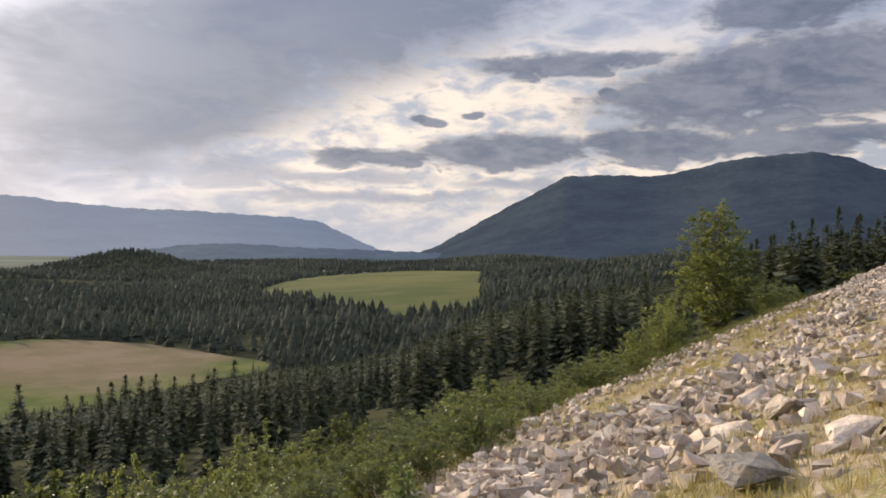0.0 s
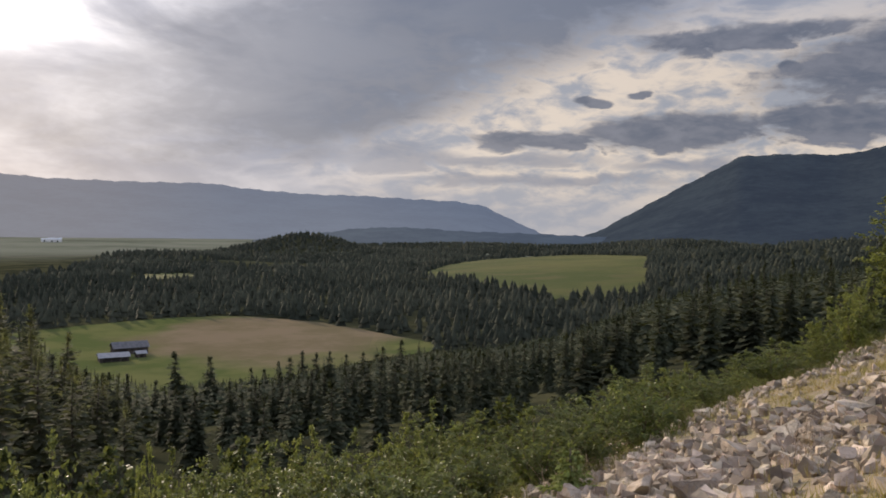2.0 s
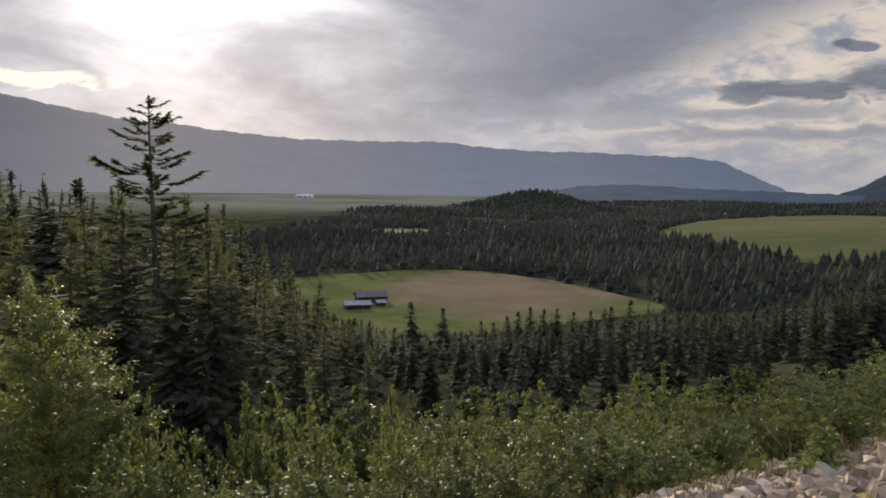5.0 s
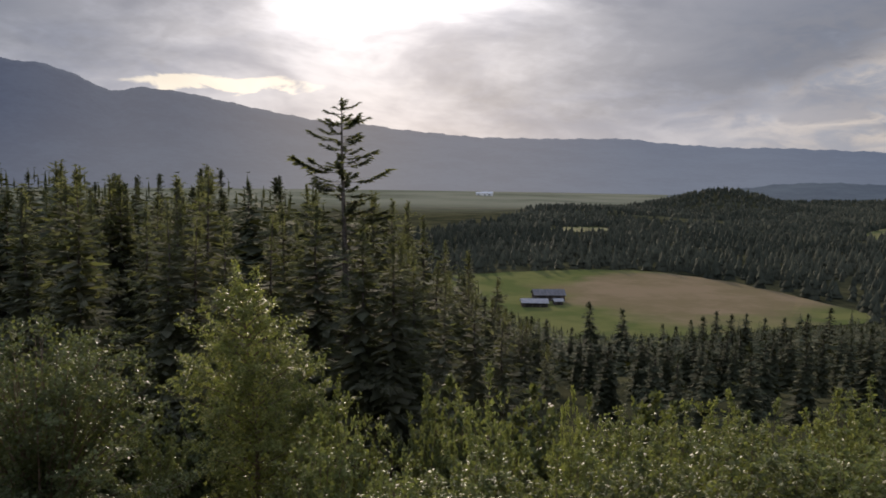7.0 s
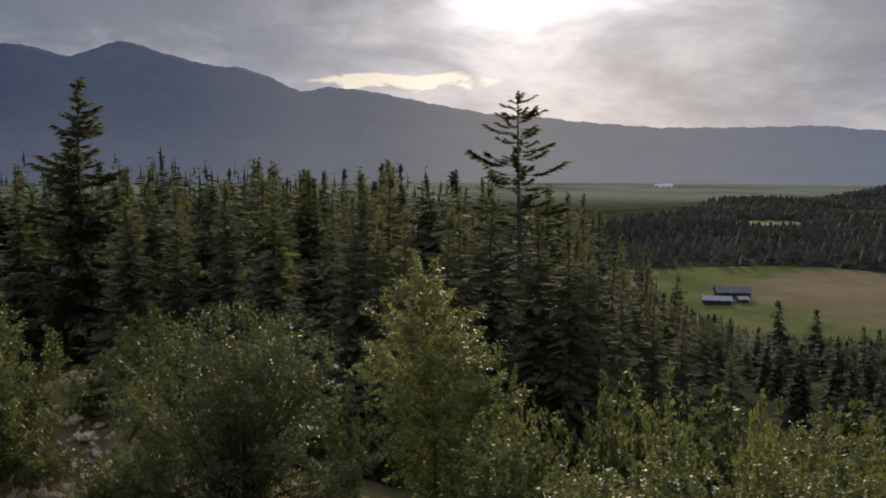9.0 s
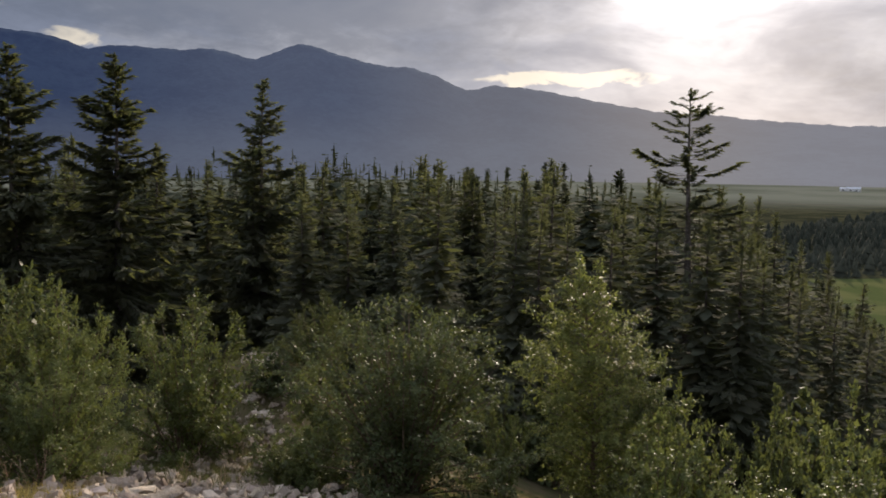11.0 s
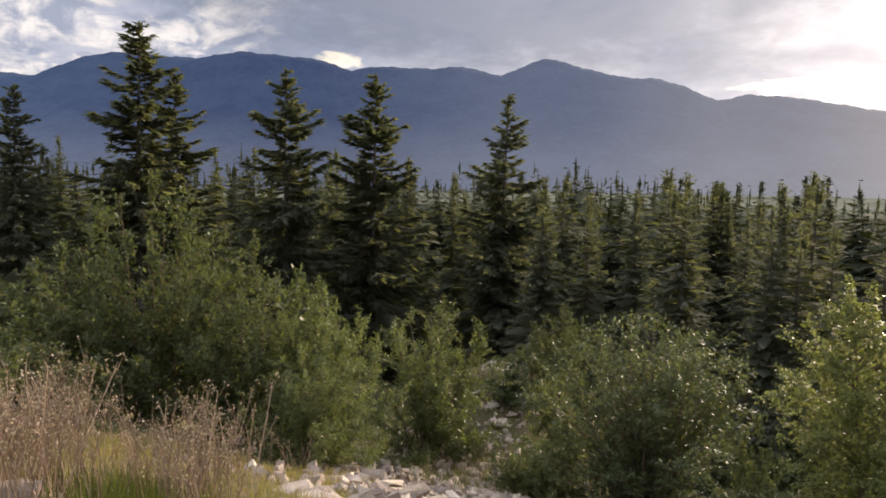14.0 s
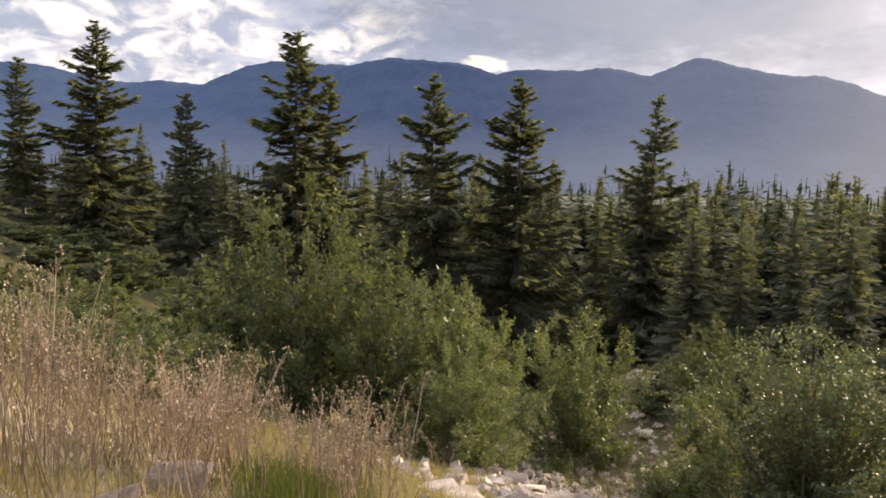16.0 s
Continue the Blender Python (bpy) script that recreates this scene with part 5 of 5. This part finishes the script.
for k in range(44):
    az, el = rng.uniform(72, 92), rng.uniform(-23.6, -20.6)
    r = meet(az, el)
    x, y = at(az, r)
    lay_stone(PALE[int(rng.randint(12))], x, y, r * math.tan(radians(rng.uniform(0.5, 1.6))), rng.uniform(0, 360), "pale broken stone lying between shrubs and dry weeds", rng.uniform(-20, 20), 0.25, rng.uniform(0.7, 1.2))
# the scattered ones
placed = 0
while placed < 240:
    u, v = 6.5 + 42 * rng.rand() ** 1.25, rng.uniform(0.3, 12.2)
    if v > bank_edge(u) + 0.7:
        continue
    if rng.rand() < 0.9 * float(grassy(np.float64(u), np.float64(v))):
        continue
    x, y = bank_point(u, v)
    size = (0.26 + 0.85 * rng.rand() ** 2.2) * (0.8 if u < 13 else 1.0) * (0.75 if v > bank_edge(u) - 2 else 1.0)
    lay_stone(PALE[int(rng.randint(12))], x, y, size, rng.uniform(0, 360), "pale broken limestone on the stony bank", rng.uniform(-25, 25), rng.uniform(0.0, 0.35), rng.uniform(0.8, 1.3))
    placed += 1


def rubble():
    """Small broken stone between the boulders."""
    rng = np.random.RandomState(8)
    protos = []
    for i in range(6):
        bm = bmesh.new()
        for k in range(8):
            bm.verts.new(np.array((0.46, 0.36, 0.28)) * ((k & 1) * 2 - 1, (k & 2) - 1, (k & 4) / 2 - 1) * rng.uniform(0.25, 1.15, 3))
        hull = bmesh.ops.convex_hull(bm, input=bm.verts[:])
        bmesh.ops.delete(bm, geom=[e for e in hull["geom_interior"] if isinstance(e, bmesh.types.BMVert)], context="VERTS")
        bmesh.ops.triangulate(bm, faces=bm.faces[:])
        bmesh.ops.recalc_face_normals(bm, faces=bm.faces[:])
        bm.verts.index_update()
        protos.append((np.array([v.co[:] for v in bm.verts]), np.array([[v.index for v in f.verts] for f in bm.faces])))
        bm.free()
    out = []
    n = 0
    while n < 17000:
        if n < 15000:
            u, v = 5 + 90 * rng.rand() ** 1.7, rng.uniform(0.2, 15.4)
            if v > bank_edge(u) + 0.5 + 3.4 * rng.rand() ** 1.6:
                continue
            if rng.rand() < 0.93 * float(grassy(np.float64(u), np.float64(v))):
                continue
            x, y = bank_point(u, v)
        else:
            x, y = at(rng.normal(79, 5.5), 12.5 + 15 * rng.rand() ** 2) if n % 6 else at(rng.normal(74.6, 0.9), rng.uniform(18, 34))
        size = 0.06 + 0.34 * rng.rand() ** 2.2
        v0, f0 = protos[rng.randint(6)]
        q = Euler(rng.uniform(0, 6.28, 3)).to_matrix()
        v = v0 @ np.array(q).T * size + (x, y, ground_at(x, y) + 0.12 * size)
        out.append((v, f0))
        n += 1
    tagged(new("rubble", mesh_of("rubble", *join(*out), RUBBLE)), "small pale broken stone covering the bank", "rubble", kind="stuff")


rubble()


# ---------------------------------------------------------------- grass and dry weeds
def grass(name, mat, label, spots, seed, blade, count):
    rng = np.random.RandomState(seed)
    x, y = spots
    n = len(x) * count
    bx, by = np.repeat(x, count) + rng.normal(0, 0.09, n), np.repeat(y, count) + rng.normal(0, 0.09, n)
    b = np.stack([bx, by, land(bx, by) - 0.02], 1)
    way = np.stack([rng.normal(0, 0.35, n), rng.normal(0, 0.35, n), np.ones(n)], 1)
    L = blade * rng.uniform(0.5, 1.3, n)
    v, f = leaves(b, way, rng.normal(0, 1, (n, 3)), L, 0.009 * rng.uniform(0.6, 1.3, n), 0.1)
    tagged(new(name, mesh_of(name, v, f, mat)), label, "grass", kind="stuff")


def bank_spots(n, seed):
    rng = np.random.RandomState(seed)
    u, v = 3 + 60 * rng.rand(n * 8) ** 1.3, rng.uniform(-1.0, 12.8, n * 8)
    ok = (rng.rand(n * 8) < grassy(u, v) ** 1.2 + 0.03) & (v < bank_edge(u) + 0.6)
    return bank_point(u[ok][:n], v[ok][:n])


grass("dry_grass", GRASS_DRY, "dry golden grass among the stones of the bank", bank_spots(6500, 3), 4, 0.21, 9)
rng = np.random.RandomState(6)
pa, pr = np.radians(rng.uniform(84, 128, 2000)), rng.uniform(5.6, 16, 2000)
grass("pad_grass", GRASS_DRY, "dry yellow grass on the pad between the weeds", (-np.sin(pa) * pr, np.cos(pa) * pr), 7, 0.2, 10)
pa, pr = np.radians(rng.normal(99.4, 2.4, 300)), rng.uniform(6.6, 8.6, 300)
grass("green_tufts", GRASS_GREEN, "fresh green grass tufts below the dry weeds", (-np.sin(pa) * pr, np.cos(pa) * pr), 9, 0.36, 8)
su = rng.uniform(1, 60, 2300)
sv = bank_edge(su) + 0.2 + 11 * rng.rand(2300) ** 1.6
gx, gy = bank_point(su, sv)
grass("slope_grass", GRASS_SLOPE, "rough brownish green grass between the shrubs of the slope", (gx, gy), 10, 0.5, 7)

pa, pr = np.radians(rng.normal(76, 3.2, 620)), rng.uniform(17, 36, 620)
grass("gap_grass", GRASS_SLOPE, "rough brownish grass in the gap between the shrubs", (-np.sin(pa) * pr, np.cos(pa) * pr), 12, 0.42, 9)


def weed(seed, height, stalks):
    """A clump of dead stalks that branch upwards into small dry heads, as (verts, quads) pairs for stalks and heads."""
    rng = np.random.RandomState(seed)
    main, side, hb, hw, hl = [], [], [], [], []
    t, t3 = np.linspace(0, 1, 5)[:, None], np.linspace(0, 1, 3)[:, None]
    for i in range(stalks):
        b = np.array((rng.normal(0, 0.17), rng.normal(0, 0.17), 0))
        h = height * rng.uniform(0.5, 1.05)
        lean = np.array((rng.normal(0, 0.13), rng.normal(0, 0.13), 1.0)) * h
        bow = np.array((rng.normal(0, .10), rng.normal(0, .10), 0))
        main.append(b + lean * t + bow * (t * (1 - t)) * 2)
        for j in range(rng.randint(6, 11)):
            s = rng.uniform(0.50, 1.0)
            p0 = b + lean * s + bow * (s * (1 - s)) * 2
            a = rng.uniform(0, 6.283)
            d = unit(np.array((math.cos(a) * 0.55, math.sin(a) * 0.55, rng.uniform(0.6, 1.1))))
            L = rng.uniform(0.08, 0.24) * (1.35 - 0.7 * s)
            end = p0 + d * L + (0, 0, 0.03)
            side.append(p0 + (end - p0) * t3 - np.array((0, 0, 0.03)) * (t3 * (1 - t3)) * 2)
            k = 3
            hb.append(end + rng.normal(0, 0.012, (k, 3)))
            hw.append(d * 0.6 + rng.normal(0, 0.8, (k, 3)))
            hl.append(rng.uniform(0.010, 0.026, k))
    stalk = join(tubes(np.array(main), 0.0046, 0.0022, 3), tubes(np.array(side), 0.0022, 0.0012, 3))
    hb, hw, hl = np.concatenate(hb), np.concatenate(hw), np.concatenate(hl)
    return stalk, leaves(hb, hw, rng.normal(0, 1, hb.shape), hl, hl * 0.7, 0.2)


WEEDS = []
for i in range(5):
    stalk, heads = weed(200 + i, 1.15, 10)
    me = mesh_of("dry_weed", *join(stalk, heads), STALK)
    me.materials.append(WEED)
    me.polygons.foreach_set("material_index", np.repeat([0, 1], [len(stalk[1]), len(heads[1])]).astype(np.int32))
    ob = new("dry_weed", me)
    tagged(ob, "clump of tall dead brown weed stalks with dry heads", "weed", "dry weeds on the pad")
    WEEDS.append(Kind(ob, 1.15))
rng = np.random.RandomState(21)
for i in range(58):
    # a tall stand, a lower reddish one beside it and a thin fringe
    az = (rng.normal(105.6, 2.4), rng.normal(96.6, 2.2), rng.normal(114.0, 3.0), rng.uniform(91, 122))[(0, 2, 1, 0, 2, 3, 0, 1)[i % 8]]
    r = rng.uniform(6.3, 9.4)
    el = np.interp(az, [90, 91.3, 94, 96.8, 100.6, 101.7, 103.5, 107.3, 110.3, 112.7, 115.4, 118, 124], [-19.6, -19.0, -16.0, -16.1, -15.9, -13.6, -12.6, -12.7, -12.2, -9.8, -8.0, -6.6, -6.2]) + rng.uniform(-1.8, 0.9)
    x, y = at(az, r)
    g = ground_at(x, y) - 0.02
    k = min(1.9, max(0.35, (top_at(el, r) - g) / 1.08))
    WEEDS[i % 5].put(pose(x, y, g, 0, 0, rng.uniform(0, 360)) @ Matrix.Diagonal((1.1, 1.1, k, 1)))
for az, r, k in ((-15.6, 12.6, 0.75), (-15.0, 12.4, 0.6), (0.5, 14.2, 0.5), (-2.6, 14.6, 0.45), (77.2, 15.6, 0.8), (79.6, 16.4, 0.7), (92, 14, 0.8), (89, 15, .6)):
    x, y = at(az, r)
    WEEDS[2].put(pose(x, y, ground_at(x, y) - 0.02, 0, 0, az * 9) @ Matrix.Diagonal((0.9, 0.9, k, 1)))
